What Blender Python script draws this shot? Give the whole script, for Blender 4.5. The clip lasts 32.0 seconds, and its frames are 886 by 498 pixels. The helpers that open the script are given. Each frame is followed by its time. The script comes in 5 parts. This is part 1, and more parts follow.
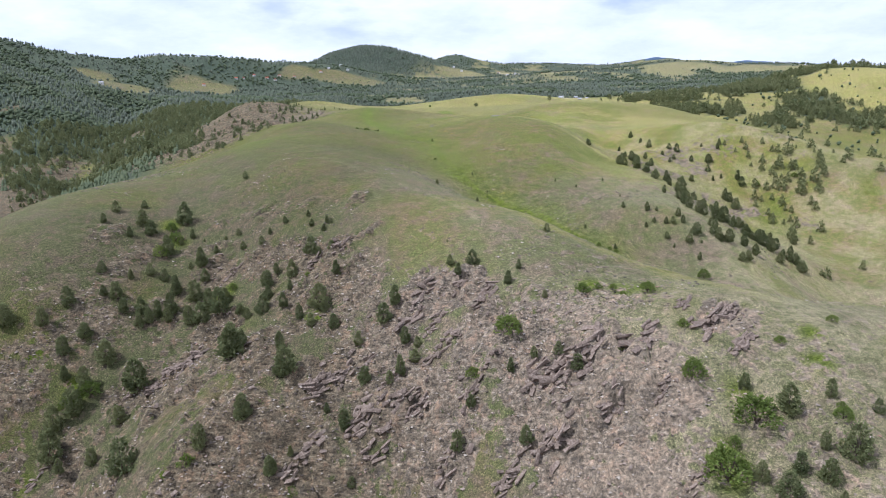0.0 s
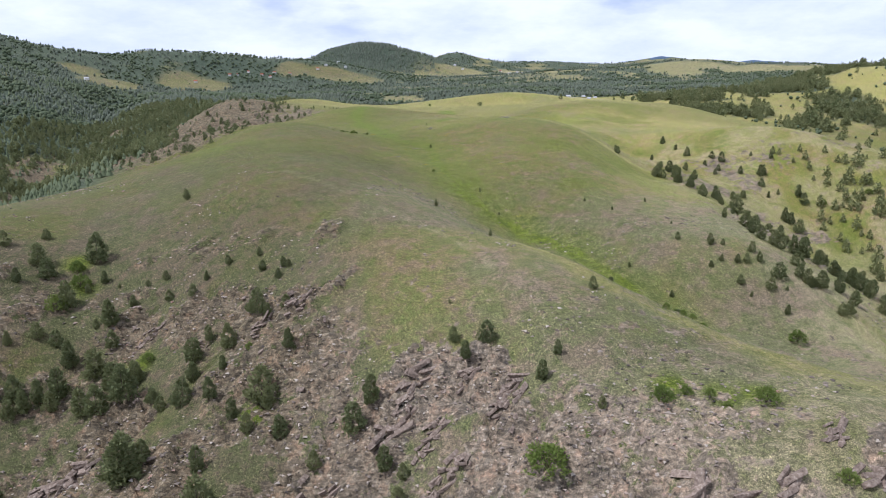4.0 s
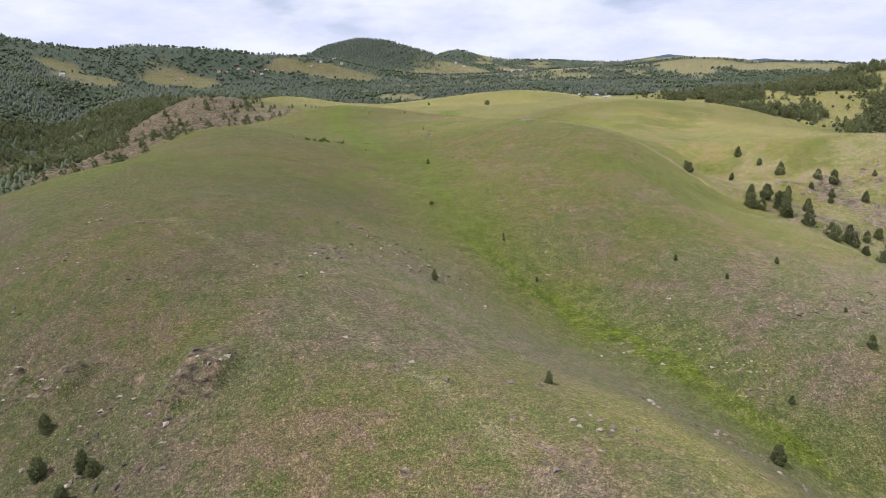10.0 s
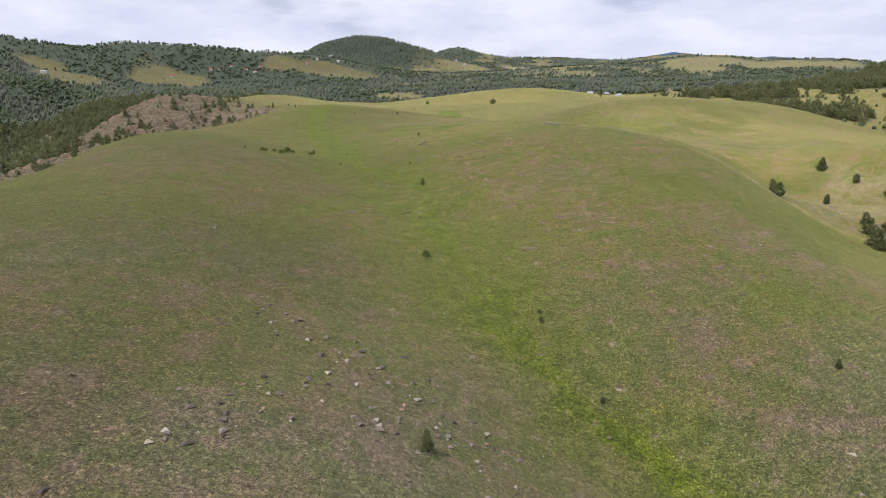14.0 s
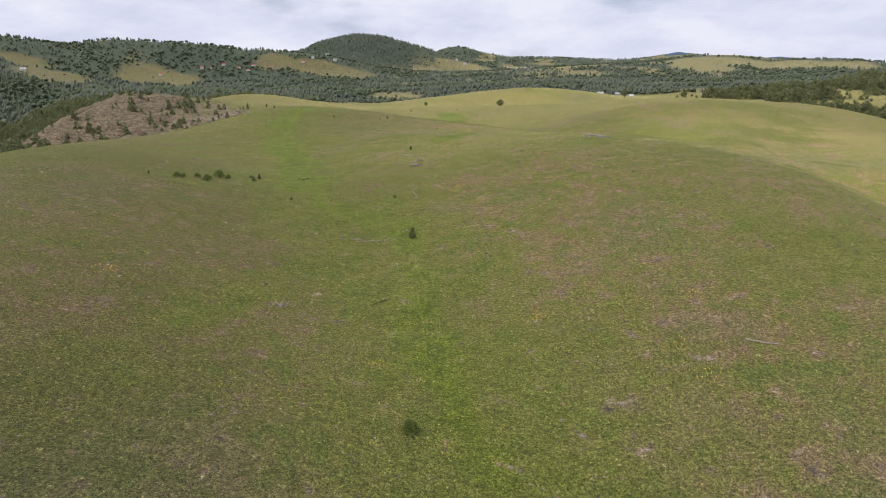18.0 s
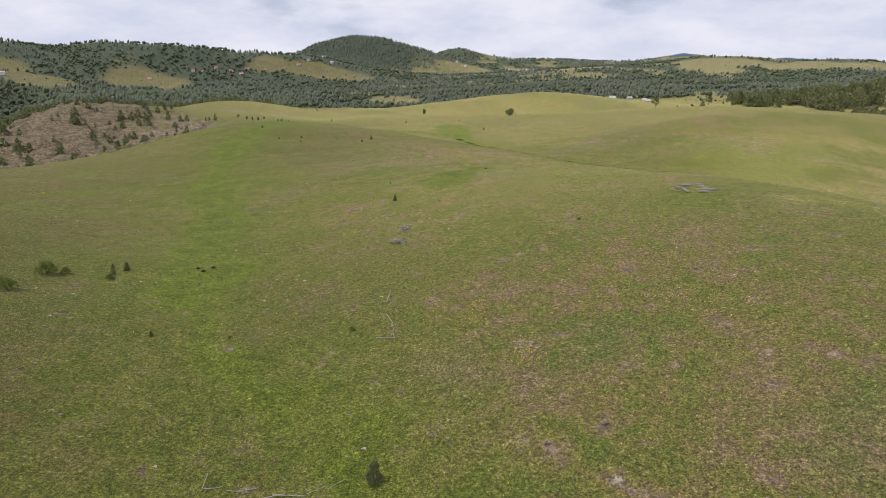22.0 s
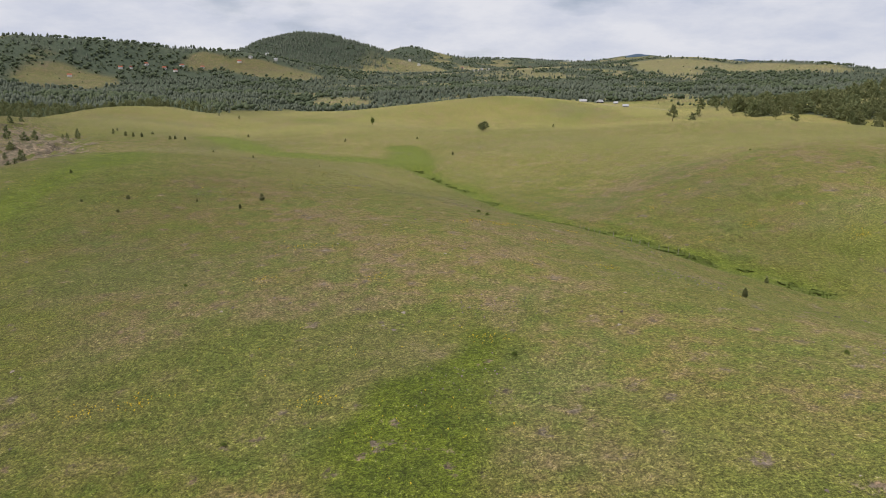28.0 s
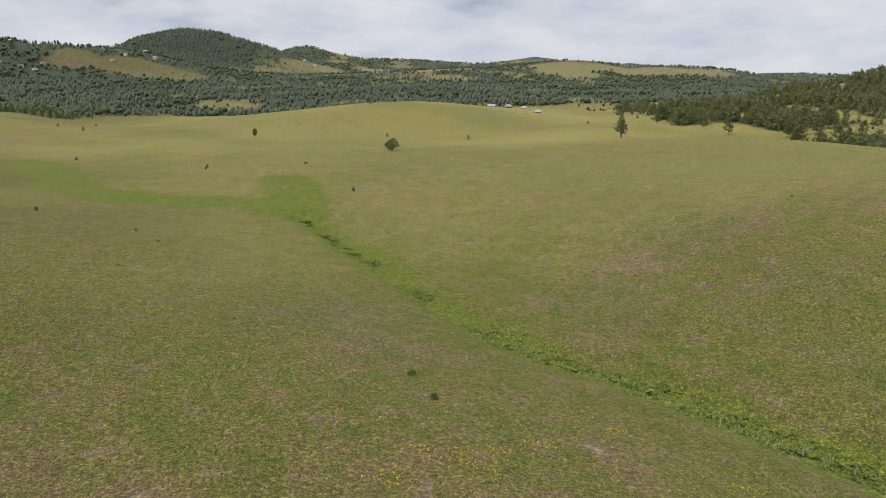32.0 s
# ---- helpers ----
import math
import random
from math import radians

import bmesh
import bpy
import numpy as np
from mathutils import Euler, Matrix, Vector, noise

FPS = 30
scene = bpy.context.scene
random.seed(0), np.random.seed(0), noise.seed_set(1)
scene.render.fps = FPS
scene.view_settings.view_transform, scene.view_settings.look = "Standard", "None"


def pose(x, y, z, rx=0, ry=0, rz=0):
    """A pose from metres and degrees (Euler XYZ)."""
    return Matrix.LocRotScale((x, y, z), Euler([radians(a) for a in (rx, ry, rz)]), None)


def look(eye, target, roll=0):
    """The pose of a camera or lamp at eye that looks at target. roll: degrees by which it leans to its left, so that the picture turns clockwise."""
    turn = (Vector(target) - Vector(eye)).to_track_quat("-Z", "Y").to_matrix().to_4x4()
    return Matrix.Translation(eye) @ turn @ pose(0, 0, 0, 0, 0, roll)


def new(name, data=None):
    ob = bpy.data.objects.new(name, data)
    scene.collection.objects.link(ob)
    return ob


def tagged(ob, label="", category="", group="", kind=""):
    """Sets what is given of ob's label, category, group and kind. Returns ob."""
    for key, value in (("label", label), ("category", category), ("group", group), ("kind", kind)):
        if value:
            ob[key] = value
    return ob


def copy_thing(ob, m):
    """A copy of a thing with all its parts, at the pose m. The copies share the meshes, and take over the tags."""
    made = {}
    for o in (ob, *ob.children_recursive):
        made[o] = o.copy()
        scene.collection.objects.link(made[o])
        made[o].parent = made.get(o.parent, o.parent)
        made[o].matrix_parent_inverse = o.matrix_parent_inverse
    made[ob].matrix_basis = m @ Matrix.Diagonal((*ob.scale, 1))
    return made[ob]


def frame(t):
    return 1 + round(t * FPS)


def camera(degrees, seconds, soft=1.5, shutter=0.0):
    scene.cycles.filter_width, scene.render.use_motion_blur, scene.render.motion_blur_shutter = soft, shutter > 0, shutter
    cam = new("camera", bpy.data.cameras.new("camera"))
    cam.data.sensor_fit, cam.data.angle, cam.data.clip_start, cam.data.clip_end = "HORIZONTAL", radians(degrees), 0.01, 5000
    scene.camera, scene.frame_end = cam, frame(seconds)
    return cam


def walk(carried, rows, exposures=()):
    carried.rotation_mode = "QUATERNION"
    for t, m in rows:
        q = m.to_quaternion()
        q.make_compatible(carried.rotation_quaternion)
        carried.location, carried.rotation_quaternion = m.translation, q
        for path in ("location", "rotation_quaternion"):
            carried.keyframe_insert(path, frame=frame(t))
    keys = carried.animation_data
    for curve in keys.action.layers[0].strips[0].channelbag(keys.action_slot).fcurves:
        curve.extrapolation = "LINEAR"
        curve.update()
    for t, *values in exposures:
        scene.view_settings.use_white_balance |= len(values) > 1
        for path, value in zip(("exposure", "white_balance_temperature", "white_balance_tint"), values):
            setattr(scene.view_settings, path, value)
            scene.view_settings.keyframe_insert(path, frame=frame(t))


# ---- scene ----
cam = camera(69.16, 32.0, soft=0.9)
# seconds, x, y, z, pitch, lean, yaw
ROWS = [
    (0, -0.00, 0.02, 99.98, 76.632, 0.582, -0.149),
    (1, -0.02, 22.53, 99.62, 76.620, 0.555, -0.145),
    (2, -0.00, 44.88, 99.38, 76.601, 0.475, -0.128),
    (3, 0.08, 67.06, 99.30, 76.566, 0.352, -0.104),
    (4.5, -0.33, 100.53, 99.02, 76.505, 0.168, -0.124),
    (6, -0.85, 134.09, 98.57, 76.469, 0.022, -0.143),
    (7, -0.93, 156.40, 98.13, 76.471, 0.004, -0.107),
    (8, -0.92, 178.60, 97.76, 76.462, 0.024, -0.098),
    (9, -0.90, 200.58, 97.41, 76.450, 0.050, -0.100),
    (10, -0.89, 222.43, 97.11, 76.434, 0.069, -0.086),
    (11, -0.88, 244.35, 96.85, 76.398, 0.080, -0.092),
    (12, -0.88, 266.43, 96.57, 76.356, 0.083, -0.110),
    (13, -0.87, 288.57, 96.20, 76.338, 0.084, -0.105),
    (14, -0.87, 310.73, 95.75, 76.350, 0.069, -0.085),
    (15.5, -0.88, 343.73, 95.58, 76.362, -0.023, -0.060),
    (17, -0.97, 376.79, 95.58, 76.352, -0.115, -0.072),
    (18, -1.19, 399.09, 95.64, 76.347, -0.116, -0.097),
    (19, -1.27, 421.27, 95.89, 76.374, -0.063, -0.095),
    (20, -1.28, 443.25, 96.62, 76.419, -0.004, -0.108),
    (21, -1.25, 465.21, 98.13, 76.473, 0.025, -0.108),
    (22, -1.26, 487.27, 100.25, 76.506, 0.028, -0.087),
    (23, -1.34, 509.39, 102.55, 76.533, 0.022, -0.088),
    (24, -1.33, 531.34, 104.66, 76.579, 0.013, -0.108),
    (25, -1.18, 552.89, 106.31, 76.549, -0.022, -0.058),
    (25.5, -1.08, 563.58, 106.68, 76.497, -0.056, -0.438),
    (26.5, -0.94, 585.25, 106.27, 76.466, -0.126, -1.768),
    (27.5, -0.83, 606.90, 105.91, 76.431, -0.197, -3.397),
    (28, -0.58, 617.77, 105.90, 76.422, -0.235, -4.184),
    (28.5, -0.18, 628.68, 106.06, 76.430, -0.281, -6.205),
    (29, 0.34, 639.61, 106.33, 76.451, -0.331, -8.849),
    (29.5, 1.00, 650.53, 106.69, 76.477, -0.378, -11.200),
    (30, 1.87, 661.38, 107.16, 76.503, -0.418, -12.810),
    (30.5, 2.96, 672.15, 107.73, 76.523, -0.447, -12.915),
    (31, 4.26, 682.82, 108.40, 76.539, -0.465, -12.887),
    (32, 7.28, 704.04, 110.02, 76.572, -0.476, -12.910),
]
walk(cam, [(r[0], pose(*r[1:])) for r in ROWS], [(0, 0.52, 5450, 16), (6, 0.36, 5700, 16), (10, 0.29, 5950, 17), (14, 0.21, 6100, 17), (19, 0.13, 6200, 17), (22, 0.10, 6250, 16), (25, 0.02, 6300, 15), (28, -0.03, 6400, 12.5), (32, -0.10, 6400, 11)])

# ---- light ----
world = bpy.data.worlds.new("world")
scene.world = world
world.use_nodes = True
wn, wl = world.node_tree.nodes, world.node_tree.links
wn.clear()
SUN_HIGH, SUN_WAY = radians(56), radians(-112)  # way: clockwise from +y
sky = wn.new("ShaderNodeTexSky")
sky.sky_type, sky.sun_disc = "NISHITA", False
sky.sun_elevation, sky.sun_rotation = SUN_HIGH, SUN_WAY
sky.altitude, sky.dust_density = 900, 1.5
coord = wn.new("ShaderNodeTexCoord")
squash = wn.new("ShaderNodeMapping")
squash.inputs["Scale"].default_value = (1.5, 1.5, 4.5)
wl.new(coord.outputs["Generated"], squash.inputs["Vector"])
puffs = wn.new("ShaderNodeTexNoise")
puffs.inputs["Scale"].default_value, puffs.inputs["Detail"].default_value, puffs.inputs["Roughness"].default_value = 2.2, 9, 0.55
wl.new(squash.outputs[0], puffs.inputs["Vector"])
cover = wn.new("ShaderNodeMapRange")
cover.inputs["From Min"].default_value, cover.inputs["From Max"].default_value = 0.20, 0.44
wl.new(puffs.outputs["Fac"], cover.inputs["Value"])
bright = wn.new("ShaderNodeTexNoise")
bright.inputs["Scale"].default_value, bright.inputs["Detail"].default_value, bright.inputs["Roughness"].default_value = 4.2, 9, 0.6
wl.new(squash.outputs[0], bright.inputs["Vector"])
cloud = wn.new("ShaderNodeValToRGB")
cloud.color_ramp.elements[0].position, cloud.color_ramp.elements[0].color = 0.33, (8.6, 9.2, 10.6, 1)
cloud.color_ramp.elements[1].position, cloud.color_ramp.elements[1].color = 0.62, (11.3, 11.5, 12.0, 1)
wl.new(bright.outputs["Fac"], cloud.inputs["Fac"])
blend = wn.new("ShaderNodeMix")
blend.data_type = "RGBA"
wl.new(cover.outputs[0], blend.inputs[0])
wl.new(sky.outputs[0], blend.inputs[6])
wl.new(cloud.outputs[0], blend.inputs[7])
back = wn.new("ShaderNodeBackground")
back.inputs["Strength"].default_value = 0.067
wl.new(blend.outputs[2], back.inputs["Color"])
out = wn.new("ShaderNodeOutputWorld")
wl.new(back.outputs[0], out.inputs["Surface"])

sun = new("sun", bpy.data.lights.new("sun", "SUN"))
sun.data.energy, sun.data.angle, sun.data.color = 3.0, radians(2), (1.0, 0.95, 0.86)
sun_from = Vector((math.sin(SUN_WAY) * math.cos(SUN_HIGH), math.cos(SUN_WAY) * math.cos(SUN_HIGH), math.sin(SUN_HIGH)))
sun.matrix_world = look(sun_from * 100, (0, 0, 0))

# ---- materials ----


def grey(v):
    return (v, v, v, 1)


def nodes_of(name):
    m = bpy.data.materials.new(name)
    m.use_nodes = True
    t = m.node_tree
    return m, t, t.nodes["Principled BSDF"]


def noise_node(t, scale, detail=4, rough=0.55, vector=None):
    n = t.nodes.new("ShaderNodeTexNoise")
    n.inputs["Scale"].default_value, n.inputs["Detail"].default_value, n.inputs["Roughness"].default_value = scale, detail, rough
    if vector is not None:
        t.links.new(vector, n.inputs["Vector"])
    return n.outputs["Fac"]


def ramp(t, fac, stops):
    r = t.nodes.new("ShaderNodeValToRGB")
    e = r.color_ramp.elements
    while len(e) < len(stops):
        e.new(0.5)
    for k, (p, c) in enumerate(stops):
        e[k].position, e[k].color = p, (*c, 1)
    t.links.new(fac, r.inputs["Fac"])
    return r.outputs["Color"]


def mix(t, fac, a, b, how="MIX"):
    m = t.nodes.new("ShaderNodeMix")
    m.data_type, m.blend_type = "RGBA", how
    for sock, v in ((m.inputs[0], fac), (m.inputs[6], a), (m.inputs[7], b)):
        if isinstance(v, (int, float)):
            sock.default_value = v
        elif isinstance(v, tuple):
            sock.default_value = (*v, 1)
        else:
            t.links.new(v, sock)
    return m.outputs[2]


def remap(t, v, a, b, c=0.0, d=1.0):
    m = t.nodes.new("ShaderNodeMapRange")
    t.links.new(v, m.inputs["Value"])
    for key, x in (("From Min", a), ("From Max", b), ("To Min", c), ("To Max", d)):
        m.inputs[key].default_value = x
    return m.outputs[0]


def times(t, a, b):
    m = t.nodes.new("ShaderNodeMath")
    m.operation, m.use_clamp = "MULTIPLY", True
    for sock, v in zip(m.inputs, (a, b)):
        if isinstance(v, (int, float)):
            sock.default_value = v
        else:
            t.links.new(v, sock)
    return m.outputs[0]


def bump(t, bsdf, height, strength, distance):
    b = t.nodes.new("ShaderNodeBump")
    b.inputs["Strength"].default_value, b.inputs["Distance"].default_value = strength, distance
    t.links.new(height, b.inputs["Height"])
    t.links.new(b.outputs[0], bsdf.inputs["Normal"])


def attribute(t, name):
    a = t.nodes.new("ShaderNodeAttribute")
    a.attribute_name = name
    return a.outputs["Fac"]


def place(t):
    return t.nodes.new("ShaderNodeNewGeometry").outputs["Position"]


def shade(t, col, noise, low, high, a=0.36, b=0.64):
    """Light and dark flecks of one colour."""
    return mix(t, 1.0, col, ramp(t, noise, [(a, (low, low, low)), (0.5, (1, 1, 1)), (b, (high, high * 0.98, high * 0.95))]), "MULTIPLY")


def ground_material():
    m, t, b = nodes_of("meadow_and_rock")
    p = place(t)
    big, mid = noise_node(t, 0.014, 6, 0.62, p), noise_node(t, 0.07, 8, 0.70, p)
    patch, turf = noise_node(t, 0.28, 8, 0.72, p), noise_node(t, 1.1, 7, 0.74, p)
    fine, tiny = noise_node(t, 4.5, 5, 0.75, p), noise_node(t, 2.3, 4, 0.7, p)
    grain = noise_node(t, 10.0, 3, 0.7, p)
    tones = [(0.40, (0.080, 0.102, 0.020)), (0.47, (0.107, 0.107, 0.027)), (0.54, (0.126, 0.106, 0.038)), (0.61, (0.152, 0.110, 0.064))]
    col = mix(t, 0.5, ramp(t, mid, tones), ramp(t, patch, tones))
    col = mix(t, remap(t, big, 0.48, 0.62, 0, 0.85), col, (0.094, 0.106, 0.022))
    col = mix(t, remap(t, patch, 0.58, 0.66, 0, 0.28), col, (0.152, 0.118, 0.066))
    stone_grass = mix(t, remap(t, mid, 0.46, 0.58, 0, 0.9), (0.096, 0.099, 0.048), (0.122, 0.098, 0.068))
    stone_grass = mix(t, remap(t, patch, 0.54, 0.64, 0, 0.6), stone_grass, (0.138, 0.102, 0.080))
    stone_grass = mix(t, remap(t, patch, 0.45, 0.37, 0, 0.6), stone_grass, (0.078, 0.096, 0.034))
    col = mix(t, attribute(t, "dry"), col, stone_grass)
    col = mix(t, attribute(t, "pale"), col, mix(t, remap(t, patch, 0.42, 0.58), (0.150, 0.152, 0.038), (0.200, 0.172, 0.068)))
    col = mix(t, times(t, attribute(t, "stony"), remap(t, patch, 0.38, 0.55, 0.3, 0.8)), col, (0.228, 0.204, 0.122))
    # Shade of the western side, multiplied into the turf colour.
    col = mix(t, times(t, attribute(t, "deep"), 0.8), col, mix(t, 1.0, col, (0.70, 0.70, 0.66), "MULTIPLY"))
    # Brightness of the sunlit open side, multiplied into the pale grass.
    col = mix(t, attribute(t, "lit_bleach"), col, mix(t, 1.0, col, (1.64, 1.58, 1.62), "MULTIPLY"))
    col = mix(t, attribute(t, "lush"), col, mix(t, remap(t, patch, 0.4, 0.6), (0.062, 0.087, 0.009), (0.100, 0.128, 0.012)))
    col = mix(t, attribute(t, "fresh"), col, mix(t, remap(t, turf, 0.4, 0.6), (0.084, 0.116, 0.013), (0.132, 0.162, 0.024)))
    col = mix(t, times(t, remap(t, turf, 0.62, 0.70), remap(t, mid, 0.42, 0.58, 0.05, 0.45)), col, (0.060, 0.044, 0.028))
    col = mix(t, times(t, remap(t, tiny, 0.64, 0.70), 0.7), col, (0.30, 0.27, 0.17))
    col = shade(t, shade(t, shade(t, shade(t, col, grain, 0.42, 1.55, 0.38, 0.62), fine, 0.42, 1.62, 0.38, 0.62), tiny, 0.62, 1.42, 0.38, 0.62), turf, 0.80, 1.22)
    col = mix(t, times(t, attribute(t, "dry"), 0.8), col, shade(t, shade(t, col, turf, 0.74, 1.3), patch, 0.8, 1.22))
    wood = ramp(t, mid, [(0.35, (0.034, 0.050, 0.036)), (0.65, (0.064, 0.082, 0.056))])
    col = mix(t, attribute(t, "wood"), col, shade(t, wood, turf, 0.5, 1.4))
    lie = t.nodes.new("ShaderNodeMapping")
    lie.inputs["Rotation"].default_value = (0.5, 0.3, 0.75)
    lie.inputs["Scale"].default_value = (0.28, 1.0, 1.0)
    t.links.new(p, lie.inputs["Vector"])
    beds = noise_node(t, 0.9, 9, 0.78, lie.outputs[0])
    chunk = noise_node(t, 0.22, 9, 0.74, p)
    rock = ramp(t, beds, [(0.36, (0.022, 0.019, 0.017)), (0.43, (0.092, 0.073, 0.053)), (0.51, (0.152, 0.122, 0.089)), (0.59, (0.220, 0.182, 0.138)), (0.69, (0.40, 0.355, 0.29))])
    rock = mix(t, remap(t, chunk, 0.52, 0.62, 0, 0.6), rock, (0.172, 0.114, 0.080))
    rock = mix(t, remap(t, chunk, 0.44, 0.36, 0, 0.55), rock, (0.098, 0.090, 0.080))
    rock = mix(t, times(t, attribute(t, "stony"), 0.35), rock, (0.25, 0.20, 0.145))
    # The same western shade, multiplied into the rock.
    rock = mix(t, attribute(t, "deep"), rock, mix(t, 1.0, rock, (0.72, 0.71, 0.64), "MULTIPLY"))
    rock = shade(t, shade(t, shade(t, rock, fine, 0.5, 1.6), turf, 0.5, 1.6), chunk, 0.65, 1.4)
    edge = t.nodes.new("ShaderNodeMath")
    edge.operation = "ADD"
    t.links.new(attribute(t, "rock"), edge.inputs[0])
    t.links.new(remap(t, patch, 0.3, 0.7, -0.75, 0.75), edge.inputs[1])
    bare = remap(t, edge.outputs[0], 0.40, 0.56)
    col = mix(t, bare, col, rock)
    t.links.new(col, b.inputs["Base Color"])
    b.inputs["Roughness"].default_value = 0.95
    b.inputs["Specular IOR Level"].default_value = 0.12
    b.inputs["Sheen Weight"].default_value, b.inputs["Sheen Roughness"].default_value = 0.11, 0.45
    b.inputs["Sheen Tint"].default_value = (0.92, 0.90, 0.42, 1)
    bump(t, b, mix(t, bare, mix(t, 0.6, mix(t, 0.25, grain, turf), fine), mix(t, 0.6, beds, turf)), 1.0, 0.22)
    return m


GROUND = ground_material()

# ---- land ----
# Landforms: centre x, y, half-widths, turn in degrees, height (hollows below zero).
FRONT_SLOPE = [
    (134, -137, 237, 150, 36, -19.8),
    (243, 18, 131, 71, 0, -98),
    (-281, 70, 85, 299, 34, -144.1),
    (-209, 71, 452, 216, 10, 5.8),
    (-100, 77, 87, 94, 152, -210.4),
    (-14, 94, 75, 90, 18, -32.5),
    (136, 94, 166, 100, 3, 25.6),
    (242, 97, 111, 54, 166, -46.4),
    (244, 143, 75, 87, 58, -19.3),
    (-97, 172, 51, 38, 74, 92.9),
    (-142, 180, 95, 69, 54, -54),
    (76, 204, 306, 102, 177, 4.2),
    (-52, 274, 142, 48, 177, 3.6),
    (183, 280, 48, 86, 89, -11.4),
    (-99, 281, 124, 95, 168, 3.6),
]
HILL_SIDES = [
    (14, 288, 124, 40, 128, 5.2),
    (-131, 314, 31, 90, 22, -11.9),
    (214, 326, 33, 45, 102, -26.8),
    (-34, 328, 73, 56, 93, 6.7),
    (71, 340, 48, 80, 39, -5.9),
    (89, 341, 30, 88, 37, -19.5),
    (133, 362, 36, 88, 113, 3.9),
    (-206, 364, 71, 122, 163, 15.3),
    (248, 365, 94, 86, 75, -22.7),
    (149, 383, 54, 162, 28, 2.2),
    (268, 389, 57, 199, 31, -8.1),
    (-88, 393, 100, 37, 131, 8.7),
    (-448, 404, 136, 101, 34, -24.2),
    (118, 423, 48, 150, 28, 2.7),
    (229, 466, 104, 35, 115, -13),
]
SADDLE = [
    (-73, 468, 59, 45, 114, 11.3),
    (86, 496, 47, 156, 25, 5.9),
    (356, 503, 162, 53, 144, 24.7),
    (-142, 517, 75, 68, 100, 11.3),
    (-58, 518, 82, 123, 176, -2.8),
    (206, 522, 81, 37, 166, 3.3),
    (-230, 566, 92, 103, 142, -14.6),
    (84, 577, 39, 119, 160, 8),
    (6, 586, 88, 98, 52, 8.6),
    (-661, 590, 503, 165, 96, -169),
    (169, 592, 21, 42, 48, -8.4),
    (-135, 625, 91, 47, 100, 13.1),
    (-145, 630, 115, 34, 123, 11.2),
    (491, 661, 229, 72, 59, -26),
    (170, 669, 100, 112, 56, 7.8),
]
HIGH_PASTURE = [
    (42, 672, 83, 99, 55, 15.8),
    (207, 705, 101, 85, 171, -4.3),
    (-59, 706, 94, 86, 105, 7.6),
    (16, 728, 74, 166, 109, -1.1),
    (76, 739, 83, 30, 114, -8.8),
    (-303, 749, 144, 93, 81, 5.3),
    (-77, 801, 173, 55, 17, 5.7),
    (159, 814, 35, 110, 115, 10),
    (-224, 823, 41, 125, 59, -1.2),
    (-78, 831, 66, 68, 147, 12.5),
    (273, 841, 107, 178, 170, 8.6),
    (-263, 842, 106, 54, 6, -7.7),
    (-117, 844, 37, 76, 4, 7.6),
    (-574, 883, 172, 130, 90, -48.5),
    (179, 907, 140, 108, 123, 18),
]
STREAM_DALE = [
    (111, 952, 121, 165, 46, 4.5),
    (-290, 986, 38, 58, 173, 15.2),
    (152, 996, 91, 38, 149, 6.7),
    (-161, 1003, 294, 98, 9, 1.5),
    (356, 1029, 122, 139, 95, 9.2),
    (-126, 1080, 153, 198, 54, 8.8),
    (-291, 1094, 156, 154, 39, 16.1),
    (495, 1197, 139, 167, 174, 40.5),
    (-259, 1228, 53, 83, 14, 11.6),
    (219, 1247, 245, 227, 142, 6.5),
    (-12, 1375, 181, 96, 90, 10.6),
    (-331, 1552, 169, 54, 107, 37.8),
    (288, 1705, 192, 505, 64, 32.2),
    (142, 1759, 290, 106, 59, 15.6),
    (-141, 2413, 229, 568, 13, -57.7),
]
NOSE_FOLDS = [
    (112, 179, 24, 20, 179, -3.4),
    (-16, 185, 27, 24, 0, 6.2),
    (28, 208, 40, 26, 17, 3.5),
    (67, 236, 23, 20, 7, -4.8),
    (-85, 304, 50, 41, 1, -2.8),
    (46, 320, 48, 20, 87, 3.8),
    (96, 330, 60, 20, 162, -3.7),
    (-137, 347, 73, 30, 14, 2.7),
    (115, 358, 34, 20, 163, 4.6),
    (87, 386, 44, 20, 141, 3.3),
    (-62, 395, 66, 76, 179, 1.2),
    (35, 404, 24, 20, 113, -6.5),
    (52, 412, 56, 20, 132, 0.8),
    (127, 442, 64, 20, 59, 4.4),
    (209, 443, 74, 20, 54, -6.8),
]
DALE_FOLDS = [
    (-312, 448, 86, 89, 0, 1.7),
    (-98, 454, 40, 53, 168, -3.5),
    (-190, 466, 68, 67, 0, 4.3),
    (-31, 505, 75, 69, 6, 1.7),
    (4, 538, 54, 33, 164, -2.4),
    (143, 564, 137, 20, 77, -7.9),
    (-154, 577, 122, 37, 2, 3.6),
    (213, 578, 67, 39, 13, 13.8),
    (-238, 599, 82, 128, 28, -8.4),
    (108, 625, 41, 104, 22, -3.8),
    (-26, 650, 33, 83, 142, -2.0),
    (65, 655, 22, 100, 22, 3.6),
    (229, 666, 86, 98, 158, -4.4),
    (-189, 667, 37, 115, 15, 6.7),
    (114, 671, 100, 97, 0, -0.9),
]
